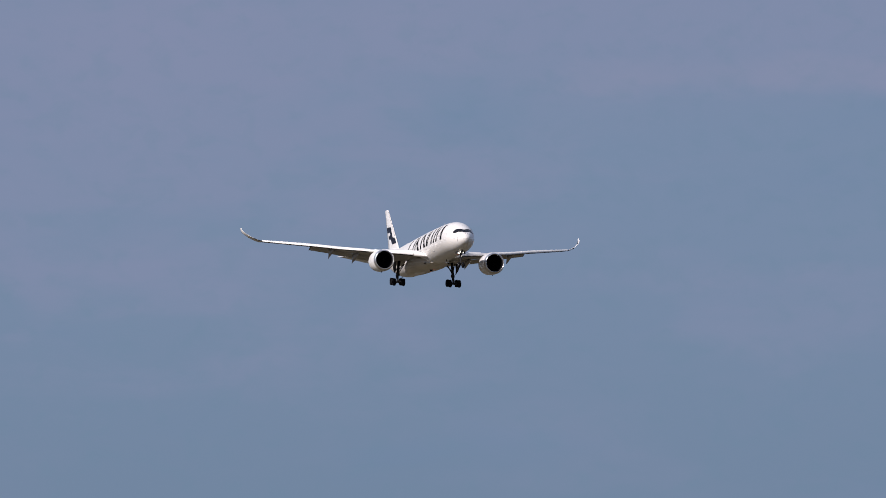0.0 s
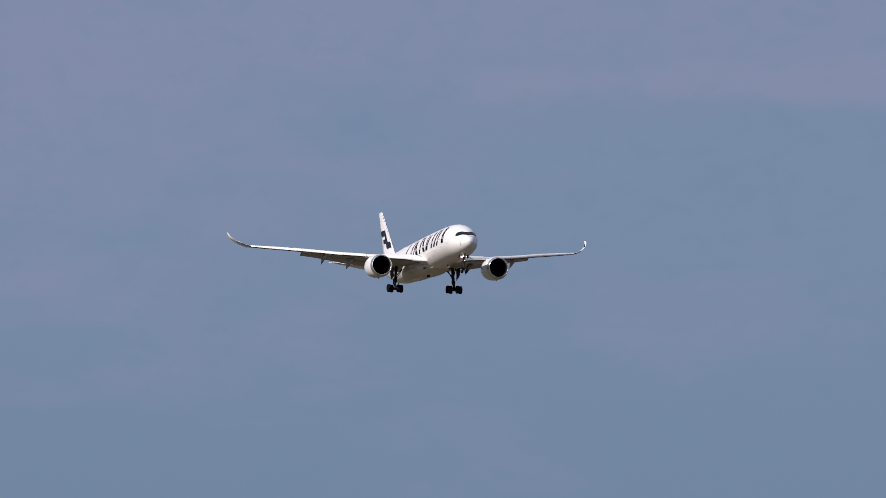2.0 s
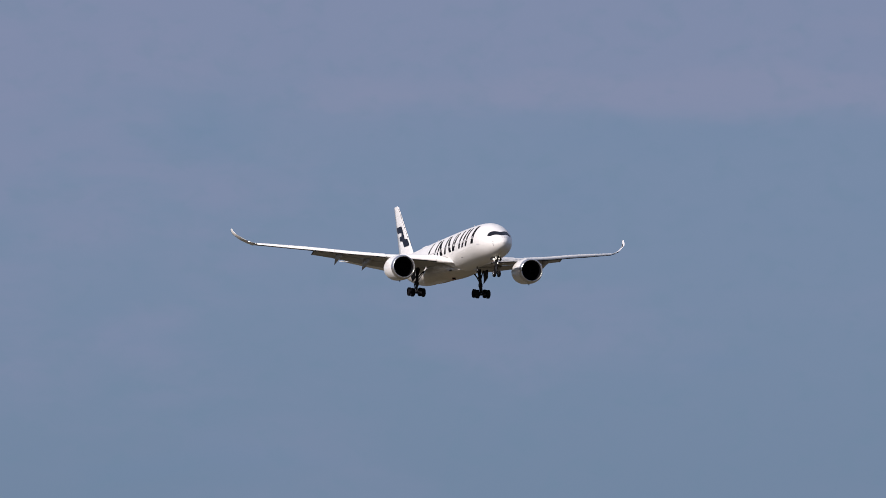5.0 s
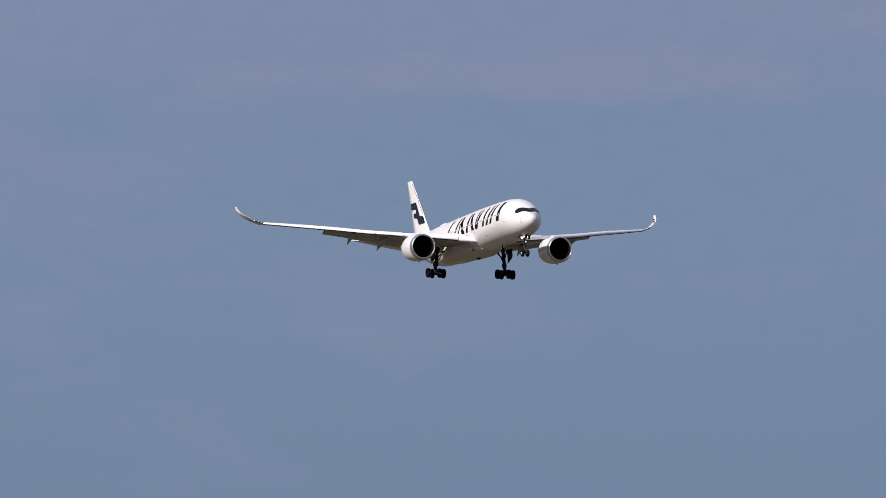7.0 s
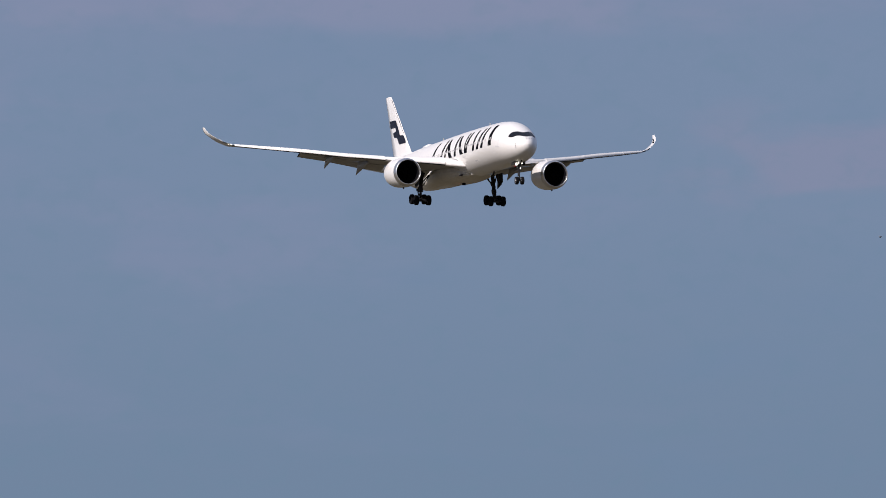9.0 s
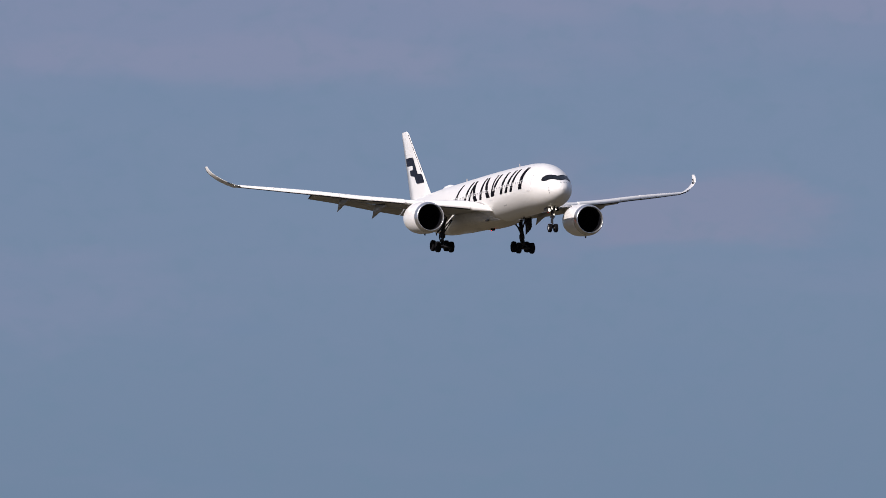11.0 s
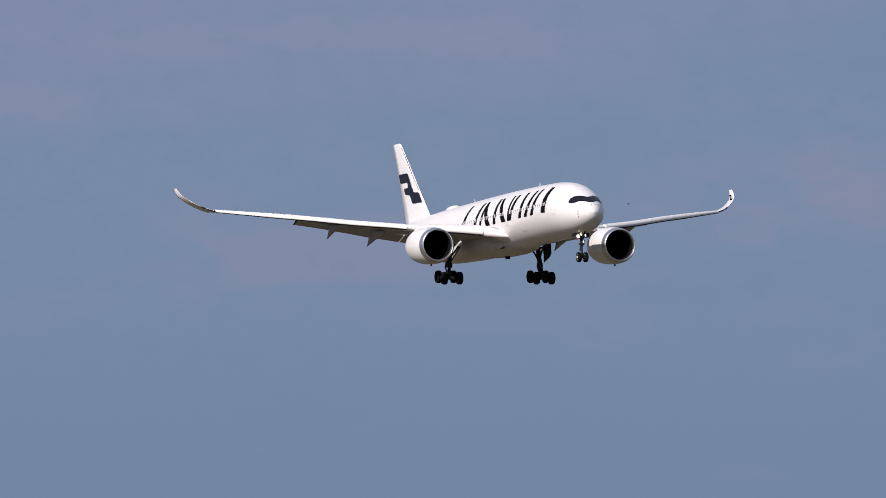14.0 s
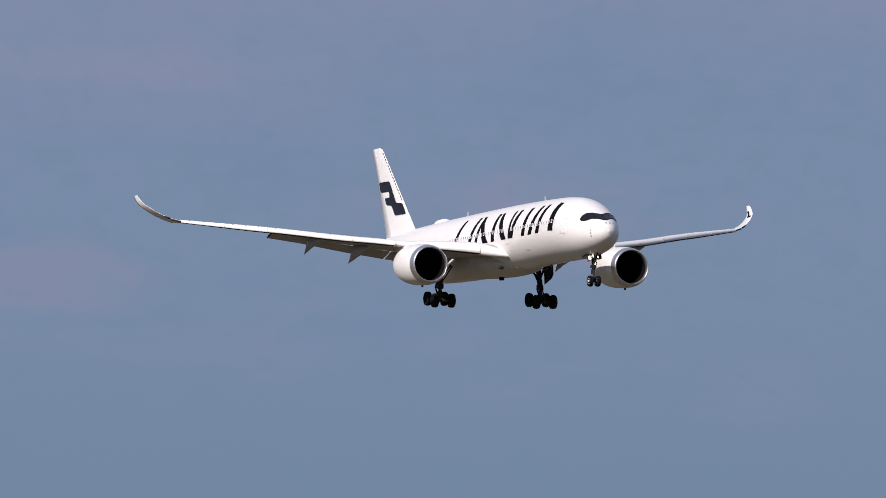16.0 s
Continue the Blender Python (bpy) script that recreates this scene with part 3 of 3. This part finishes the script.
def make_tail():
    bm = bmesh.new()
    rings = []
    for k in range(9):
        u = k / 8
        z = 2.0 + (11.72 - 2.0) * u
        s0, s1 = 53.0 + 10.45 * u, 62.3 + 3.95 * u
        base = airfoil(0.0, s0, 0.0, s1, 0.0, 0.10 - 0.01 * u, 1)
        rings.append([Vector((p.z, p.y, z)) for p in base])
    base = airfoil(0.0, 64.1, 0.0, 66.1, 0.0, 0.06, 1)
    rings.append([Vector((p.z * 0.6, p.y, 11.92)) for p in base])
    loft(bm, rings)
    fin = part("tail_fin", bm, WHITE, airliner, "white upright tail fin")
    for sx in (-1, 1):
        bm = bmesh.new()
        for k in range(16):
            rings = []
            for z in (6.2 + 0.33 * k, 6.2 + 0.33 * k + 0.23):
                s0 = 53.0 + 10.45 * (z - 2.0) / 9.72
                a, b = s0 + 0.12, s0 + 0.26
                rings.append([at(a, sx * (fin_half(a, z, sx) + 0.025), z), at(b, sx * (fin_half(b, z, sx) + 0.025), z), at(b, sx * (fin_half(b, z, sx) - 0.05), z), at(a, sx * (fin_half(a, z, sx) - 0.05), z)])
            loft(bm, rings, smooth=False)
        part("leading_edge_strip", bm, STRIP, fin, "thin dashed dark strip along the fin's front edge")
        # tail emblem: a stepped dark shape with rounded corners, laid on the fin's skin
        bm = bmesh.new()
        outline = round_corners([(64.35, 8.42), (61.15, 8.36), (59.12, 6.05), (57.55, 5.93), (56.4, 4.76), (59.45, 4.80), (60.45, 5.85), (62.15, 6.02), (62.55, 6.72), (60.98, 6.72), (61.25, 7.34), (63.85, 7.38)], 0.30)
        corners = [bm.verts.new(at(s, 0.0, z)) for s, z in outline]
        for tri in tessellate_polygon([[Vector((s, z, 0)) for s, z in outline]]):
            bm.faces.new([corners[k] for k in tri])
        for _ in range(3):
            bmesh.ops.subdivide_edges(bm, edges=[e for e in bm.edges if e.calc_length() > 0.3], cuts=1)
        for v in bm.verts:
            v.co.x = sx * (fin_half(v.co.y + 25.0, v.co.z, sx) + 0.055)
        part("tail_emblem", bm, BLUE, fin, "dark navy stepped tail emblem")
    for side in (-1, 1):
        bm = bmesh.new()
        rings = []
        for y, s0, s1, z in ((0.6, 55.8, 62.6, 0.55), (3.0, 57.6, 63.4, 1.06), (6.0, 59.9, 64.3, 1.74), (8.8, 62.0, 65.1, 2.40), (9.45, 62.9, 65.3, 2.50)):
            rings.append(airfoil(y, s0, z + 0.12, s1, z + 0.38, 0.085, side))
        loft(bm, rings)
        part("tailplane", bm, WHITE, airliner, "white tailplane")


make_tail()


# ---- landing gear ----
def wheel(center, radius, width, parent, name="gear_wheel"):
    """Tyre and rim, the axle along x."""
    h = width / 2
    r = radius
    bm = bmesh.new()
    lathe(bm, center, (1, 0, 0), [(-0.72 * h, 0.55 * r), (-0.95 * h, 0.66 * r), (-h, 0.8 * r), (-0.86 * h, 0.92 * r), (-0.5 * h, 0.99 * r), (-0.2 * h, r), (-0.17 * h, 0.975 * r), (0.17 * h, 0.975 * r), (0.2 * h, r), (0.5 * h, 0.99 * r), (0.86 * h, 0.92 * r), (h, 0.8 * r), (0.95 * h, 0.66 * r), (0.72 * h, 0.55 * r)], 32, caps=True)
    tyre = part("tyre", bm, RUBBER, parent, "black rubber tyre")
    for sx in (-1, 1):
        bm = bmesh.new()
        lathe(bm, center, (sx, 0, 0), [(0.70 * h, 0.56 * r), (0.80 * h, 0.54 * r), (0.66 * h, 0.48 * r), (0.60 * h, 0.2 * r), (0.9 * h, 0.16 * r), (0.9 * h, 0.02 * r)], 24)
        part("wheel_rim", bm, DUCT if name == "main" else RIM, tyre, "wheel rim")
    return tyre


def make_main_gear(side):
    y = side * 5.32
    gear = new("main_gear")
    gear.parent = airliner
    gear["label"] = "dark four-wheel main landing gear, lowered"
    front, rear = at(31.98, y, -5.56), at(33.98, y, -5.25)
    mid = (front + rear) / 2
    part("bogie_beam", rod(bmesh.new(), front, rear, 0.2, 0.2), GEAR, gear)
    for p in (front, rear):
        part("axle", rod(bmesh.new(), p - Vector((0.95, 0, 0)), p + Vector((0.95, 0, 0)), 0.11), GEAR, gear)
        for dx in (-0.87, 0.87):
            wheel(p + Vector((dx, 0, 0)), 0.70, 0.54, gear, "main")
    top = at(33.1, side * 5.05, -1.5)
    part("shock_strut", rod(bmesh.new(), top, top.lerp(mid, 0.68), 0.27, 0.25, 16), GEAR, gear)
    part("strut_piston", rod(bmesh.new(), top.lerp(mid, 0.66), mid, 0.17, 0.17, 16), GEAR, gear)
    part("side_brace", rod(bmesh.new(), top.lerp(mid, 0.45), at(33.3, side * 4.0, -2.0), 0.09), GEAR, gear)
    part("side_brace", rod(bmesh.new(), top.lerp(mid, 0.62), at(32.5, side * 4.1, -2.1), 0.065), GEAR, gear)
    part("drag_brace", rod(bmesh.new(), top.lerp(mid, 0.5), at(31.3, side * 5.2, -1.9), 0.10), GEAR, gear)
    part("brake_pack", rod(bmesh.new(), mid - Vector((0.62, 0, 0)), mid + Vector((0.62, 0, 0)), 0.26, 0.26, 14), GEAR, gear)
    part("collar", rod(bmesh.new(), top.lerp(mid, 0.60), top.lerp(mid, 0.72), 0.34, 0.34, 16), GEAR, gear)
    part("torque_link", loft(bmesh.new(), [[at(33.45, y - 0.12, -3.6), at(33.45, y + 0.12, -3.6), at(33.6, y + 0.12, -3.55), at(33.6, y - 0.12, -3.55)], [at(34.05, y - 0.07, -4.2), at(34.05, y + 0.07, -4.2), at(34.15, y + 0.07, -4.15), at(34.15, y - 0.07, -4.15)], [at(33.4, y - 0.12, -4.85), at(33.4, y + 0.12, -4.85), at(33.5, y + 0.12, -4.8), at(33.5, y - 0.12, -4.8)]], smooth=False), GEAR, gear)
    part("pitch_trimmer", rod(bmesh.new(), at(32.75, y, -3.9), at(32.2, y, -5.2), 0.07), GEAR, gear)
    part("brake_hose", rod(bmesh.new(), at(32.8, y + 0.05 * side, -3.4), at(32.7, y + 0.08 * side, -5.0), 0.035), GEAR, gear)
    # leg door beside the strut; its dark colour carries the shade on it
    bm = bmesh.new()
    x = side * 5.9
    loft(bm, [[at(31.2, x, -1.7), at(33.9, x, -1.7), at(33.9, x + 0.06 * side, -1.7), at(31.2, x + 0.06 * side, -1.7)], [at(31.25, x + 0.04 * side, -2.9), at(33.7, x + 0.04 * side, -2.9), at(33.7, x + 0.10 * side, -2.9), at(31.25, x + 0.10 * side, -2.9)], [at(31.4, x - 0.1 * side, -3.3), at(33.3, x - 0.1 * side, -3.75), at(33.3, x - 0.04 * side, -3.75), at(31.4, x - 0.04 * side, -3.3)]], smooth=False)
    part("gear_leg_door", bm, GEAR, gear, "gear leg door, coloured dark for the shade on it")


make_main_gear(-1)
make_main_gear(1)


def make_nose_gear():
    gear = new("nose_gear")
    gear.parent = airliner
    gear["label"] = "two-wheel nose gear, lowered, with lit lamps"
    hub = at(4.5, 0, -5.38)
    part("axle", rod(bmesh.new(), hub - Vector((0.5, 0, 0)), hub + Vector((0.5, 0, 0)), 0.08), GEAR, gear)
    for dx in (-0.38, 0.38):
        wheel(hub + Vector((dx, 0, 0)), 0.54, 0.40, gear)
    top = at(4.75, 0, -2.4)
    part("shock_strut", rod(bmesh.new(), top, top.lerp(hub, 0.62), 0.16, 0.15, 16), GEAR, gear)
    part("strut_piston", rod(bmesh.new(), top.lerp(hub, 0.6), hub, 0.10, 0.10, 16), GEAR, gear)
    part("drag_brace", rod(bmesh.new(), top.lerp(hub, 0.5), at(2.9, 0, -2.2), 0.08), GEAR, gear)
    part("torque_link", box(bmesh.new(), at(4.95, 0, -4.45), (0.12, 0.35, 0.5)), GEAR, gear)
    for dx, z, r in ((-0.46, -3.15, 0.21), (-0.18, -3.0, 0.16), (0.36, -3.06, 0.12), (0.08, -3.70, 0.13)):
        p = at(4.4, dx, z)
        bm = bmesh.new()
        lathe(bm, p, (0, 1, 0), [(-0.05, r * 1.16), (-0.20, r * 1.2), (-0.20, r * 1.28), (0.02, r * 1.3), (0.2, r * 0.9), (0.26, 0.02)], 16)
        can = part("lamp_housing", bm, GEAR, gear)
        part("lamp_lens", lathe(bmesh.new(), p + Vector((0, -0.06, 0)), (0, 1, 0), [(0.0, 0.002), (0.02, r * 0.9), (0.03, r)], 16, caps=True), LAMP, can, "bright landing lamp lens")
        part("lamp_bracket", rod(bmesh.new(), p + Vector((0, 0.15, 0)), at(4.72, 0, z + 0.05), 0.06), GEAR, gear)
    # red disc added for the red tinge low beside the landing lamps
    part("red_tinge_disc", lathe(bmesh.new(), at(4.36, -0.58, -3.44), (0, 1, 0), [(0.0, 0.002), (0.03, 0.08), (0.12, 0.09)], 14, caps=True), RED, gear, "small red disc for the red tinge beside the landing lamps")
    part("steering_actuator", box(bmesh.new(), at(4.62, 0, -3.98), (0.52, 0.34, 0.22)), GEAR, gear)
    part("brace_strut", rod(bmesh.new(), at(4.7, 0.05, -3.3), at(5.6, 0.35, -2.6), 0.07), GEAR, gear)
    for sx in (-1, 1):
        bm = bmesh.new()
        loft(bm, [[at(4.4, sx * 0.62, -2.6), at(5.6, sx * 0.62, -2.7), at(5.6, sx * 0.68, -2.7), at(4.4, sx * 0.68, -2.6)], [at(4.45, sx * 0.78, -3.22), at(5.5, sx * 0.78, -3.24), at(5.5, sx * 0.84, -3.24), at(4.45, sx * 0.84, -3.22)]], smooth=False)
        part("nose_gear_door", bm, GEAR, gear, "dark open nose gear door")


make_nose_gear()


# ---- small fittings ----
def make_fittings():
    for s, lean in ((17.3, 0.15), (38.9, 0.15)):
        bm = bmesh.new()
        loft(bm, [[at(s - 0.2, -0.05, 3.1), at(s - 0.2, 0.05, 3.1), at(s + 0.35, 0.03, 3.1), at(s + 0.35, -0.03, 3.1)], [at(s + lean - 0.05, -0.03, 3.72), at(s + lean - 0.05, 0.03, 3.72), at(s + lean + 0.2, 0.02, 3.72), at(s + lean + 0.2, -0.02, 3.72)]], smooth=False)
        part("blade_antenna", bm, PALE_GREY, airliner, "pale grey blade antenna")
    bm = bmesh.new()
    rings = []
    for s, w, h in ((44.9, 0.15, 0.04), (45.1, 0.6, 0.42), (45.5, 0.72, 0.56), (46.9, 0.72, 0.58), (47.3, 0.6, 0.42), (47.6, 0.15, 0.05)):
        rings.append([at(s, w * math.cos(2 * math.pi * i / 16), 3.0 - max(0, s - 44) * 0.03 + h * math.sin(2 * math.pi * i / 16)) for i in range(16)])
    loft(bm, rings)
    part("radome_hump", bm, WHITE, airliner, "white satellite radome hump")
    bm = bmesh.new()
    rings = []
    for s, w, h in ((14.0, 0.05, 0.02), (14.3, 0.22, 0.10), (14.9, 0.26, 0.13), (15.4, 0.2, 0.08), (15.6, 0.05, 0.02)):
        rings.append([at(s, w * math.cos(2 * math.pi * i / 12), 3.13 + h * math.sin(2 * math.pi * i / 12)) for i in range(12)])
    loft(bm, rings)
    part("antenna_fairing", bm, WHITE, airliner, "low white antenna fairing")
    for s, z in ((16.0, -3.2), (52.0, -2.2)):
        part("belly_antenna", box(bmesh.new(), at(s, 0, z), (0.06, 0.4, 0.4)), GEAR, airliner)
    for y in (-0.15, 0.25, 0.65):
        nose_panel("sensor_vane", [(y - 0.05, -0.08, 0.04), (y + 0.05, -0.08, 0.04)], SEAM, fuselage, 0.05)
    for k in range(3):
        hull_patch("static_port", 15.2 + 0.45 * k, 15.4 + 0.45 * k, -0.62, -0.57, SEAM, fuselage, 0.015, 1, 1)
    for k in range(3):
        hull_patch("nose_probe", 1.45, 1.53, 0.10 - 0.22 * k, 0.19 - 0.22 * k, SEAM, fuselage, 0.06, 1, 1)


def make_scoops():
    """Dark cooling inlets low on the belly fairing."""
    for side in (-1, 1):
        bm = bmesh.new()
        rings = []
        for s, w, h in ((23.5, 0.10, 0.05), (23.6, 0.20, 0.12), (23.9, 0.22, 0.13), (24.2, 0.16, 0.09), (24.4, 0.04, 0.02)):
            rings.append([at(s, side * 2.28 + w * math.cos(2 * math.pi * i / 12), -2.86 + h * math.sin(2 * math.pi * i / 12)) for i in range(12)])
        loft(bm, rings)
        part("air_scoop", bm, GEAR, airliner, "dark cooling air inlet")


make_fittings()
make_scoops()

BEACON_PLACE = at(29.2, 0, -3.55)


def make_beacon():
    """Turning anti-collision light under the belly: a red lamp at the back of a slot."""
    lamp = part("beacon", lathe(bmesh.new(), (0, 0, 0), (0, 0, 1), [(0.14, 0.13), (0.20, 0.11), (0.22, 0.02)], 20, caps=True), DARK_RED, airliner, "turning red anti-collision beacon")
    bm = bmesh.new()
    for sx in (-1, 1):
        box(bm, (sx * 0.135, -0.20, 0.0), (0.015, 0.46, 0.27))
    box(bm, (0, 0.03, 0.0), (0.285, 0.015, 0.27))
    box(bm, (0, -0.20, 0.15), (0.285, 0.47, 0.03))
    part("beacon_shade", bm, DUCT, lamp, "dark slotted shade")
    part("beacon_lens", lathe(bmesh.new(), (0, -0.02, 0.0), (0, 1, 0), [(0.0, 0.01), (0.01, 0.09), (0.03, 0.13), (0.04, 0.01)], 20), RED_GLOW, lamp, "glowing red lens")
    lamp.matrix_basis = Matrix.Translation(BEACON_PLACE)
    return lamp


beacon = make_beacon()


# ---- insects drifting past the lens ----
DARK_SHELL = surface("dark_insect_shell", (0.03, 0.028, 0.026), 0.5, scale=300, fine=900)
# pale colour puts the sunlit look into this insect's shell
PALE_SHELL = surface("sunlit_pale_shell", (0.85, 0.84, 0.80), 0.7, scale=300, fine=900)
WING_FILM = surface("pale_insect_wing", (0.35, 0.33, 0.28), 0.4, scale=300, fine=900)


def make_insect(shell, label):
    """A fly, about 14 mm long, with two spread wings."""
    fly = tagged(new("flying_insect"), label, "insect", "insects in the air")
    bm = bmesh.new()
    lathe(bm, (-0.007, 0, 0), (1, 0, 0), [(0.0, 0.0003), (0.001, 0.0016), (0.004, 0.0027), (0.008, 0.0028), (0.012, 0.0018), (0.014, 0.0003)], 12)
    part("body", bm, shell, fly)
    for sy in (-1, 1):
        bm = bmesh.new()
        loft(bm, [[Vector((a, sy * w, 0.001 + 0.35 * w)), Vector((a + l, sy * w, 0.001 + 0.35 * w)), Vector((a + l, sy * w, 0.0013 + 0.35 * w)), Vector((a, sy * w, 0.0013 + 0.35 * w))] for a, l, w in ((-0.001, 0.002, 0.001), (-0.003, 0.005, 0.006), (-0.003, 0.003, 0.011))], smooth=False)
        part("wing", bm, WING_FILM if shell is DARK_SHELL else shell, fly)
    return fly


insects = [make_insect(DARK_SHELL, "tiny dark fly with spread wings crossing the sky")]
insects.append(copy_thing(insects[0], Matrix()))
insects.append(make_insect(PALE_SHELL, "tiny insect with spread wings in the air, coloured pale as if sunlit"))
insects.append(copy_thing(insects[0], Matrix()))
INSECT_DISTANCE = 60.0
INSECT_PATHS = [  # seconds, heading to the right of +y, height angle
    [(0.0, 11.857, 1.528), (13.0, 15.373, 3.588), (13.2, 13.962, 4.295), (13.3, 13.362, 4.655), (13.4, 12.771, 5.006), (13.5, 12.077, 5.386), (13.7, 10.880, 6.106), (16.0, 5.414, 9.095)],
    [(0.0, -0.767, 1.794), (11.6, 10.202, 1.702), (12.0, 10.992, 2.834), (12.3, 11.293, 4.094), (12.4, 11.430, 4.154), (12.5, 11.592, 4.142), (12.9, 12.232, 4.167), (13.0, 12.390, 4.185), (13.3, 12.680, 4.322), (13.8, 12.984, 4.479), (14.0, 13.031, 4.493), (14.5, 13.365, 4.183), (14.6, 13.456, 4.088), (14.8, 13.644, 3.907), (15.0, 13.891, 3.796), (15.5, 14.562, 3.468), (16.0, 15.699, 2.066)],
    [(0.0, 11.609, 1.530), (11.3, 11.311, 1.721), (11.8, 11.067, 3.800), (12.0, 11.022, 4.098), (12.2, 10.957, 4.115), (12.3, 10.926, 4.124), (12.5, 10.816, 4.196), (13.0, 10.266, 4.448), (13.4, 9.500, 4.583), (14.2, 8.927, 4.168), (16.0, 7.984, 3.231)],
    [(0.0, 14.120, 5.717), (8.8, 11.805, 4.008), (9.0, 11.776, 3.942), (9.1, 11.752, 3.955), (9.6, 11.745, 3.544), (10.3, 11.778, 2.648), (16.0, 17.935, 0.596)],
]


# ---- motions ----
FLIGHT_ROWS = [  # seconds, x, y, z in metres, heading, pitch, bank in degrees
    (0.0, 305.74, 2379.62, 177.00, 6.00, 2.54, -0.90),
    (1.0, 305.74, 2308.94, 172.24, 6.10, 2.58, -0.77),
    (2.0, 305.74, 2238.09, 167.48, 6.21, 2.62, -0.63),
    (3.0, 305.74, 2167.07, 162.72, 6.37, 2.48, -0.57),
    (4.0, 305.74, 2095.87, 157.96, 6.54, 2.34, -0.50),
    (5.0, 305.74, 2024.50, 153.20, 6.70, 2.19, -0.36),
    (6.0, 305.74, 1952.96, 148.44, 6.86, 2.20, -0.22),
    (7.0, 305.75, 1881.24, 143.68, 6.99, 2.14, 0.11),
    (8.0, 305.75, 1809.35, 138.92, 7.11, 1.90, 0.44),
    (9.0, 305.75, 1737.29, 134.16, 7.06, 1.46, 0.68),
    (10.0, 305.75, 1665.05, 129.40, 7.01, 1.04, 0.92),
    (11.0, 305.75, 1592.65, 124.64, 6.93, 0.87, 0.92),
    (12.0, 305.75, 1520.06, 119.88, 6.85, 0.70, 0.93),
    (13.0, 305.75, 1447.31, 115.12, 6.79, 0.53, 1.10),
    (14.0, 305.75, 1374.38, 110.36, 6.72, 0.35, 1.28),
    (15.0, 305.76, 1301.28, 105.60, 6.64, 0.12, 1.22),
    (16.0, 305.76, 1228.00, 100.83, 6.55, -0.12, 1.16),
]


def motions():
    rows = []
    for t, x, y, z, heading, pitch, bank in FLIGHT_ROWS:
        rows.append((t, pose(x, y, z, 0, 0, heading) @ pose(0, 0, 0, -pitch) @ pose(0, 0, 0, 0, -bank)))
    walk(airliner, rows)
    # the beacon turns once in 1.4 s and faces the camera at 1.0 s
    rows = []
    for k in range(81):
        t = 0.2 * k
        turn = 360.0 * (t - 1.0) / 1.4
        rows.append((t, Matrix.Translation(BEACON_PLACE) @ pose(0, 0, 0, 0, 0, turn - 16.0)))
    walk(beacon, rows)
    for fly, path in zip(insects, INSECT_PATHS):
        rows = []
        for t, heading, rise in path:
            a, b = radians(heading), radians(rise)
            place = Vector(EYE) + INSECT_DISTANCE * Vector((math.sin(a) * math.cos(b), math.cos(a) * math.cos(b), math.sin(b)))
            rows.append((t, pose(place.x, place.y, max(place.z, 0.4), 10, 0, 25)))
        walk(fly, rows)


motions()
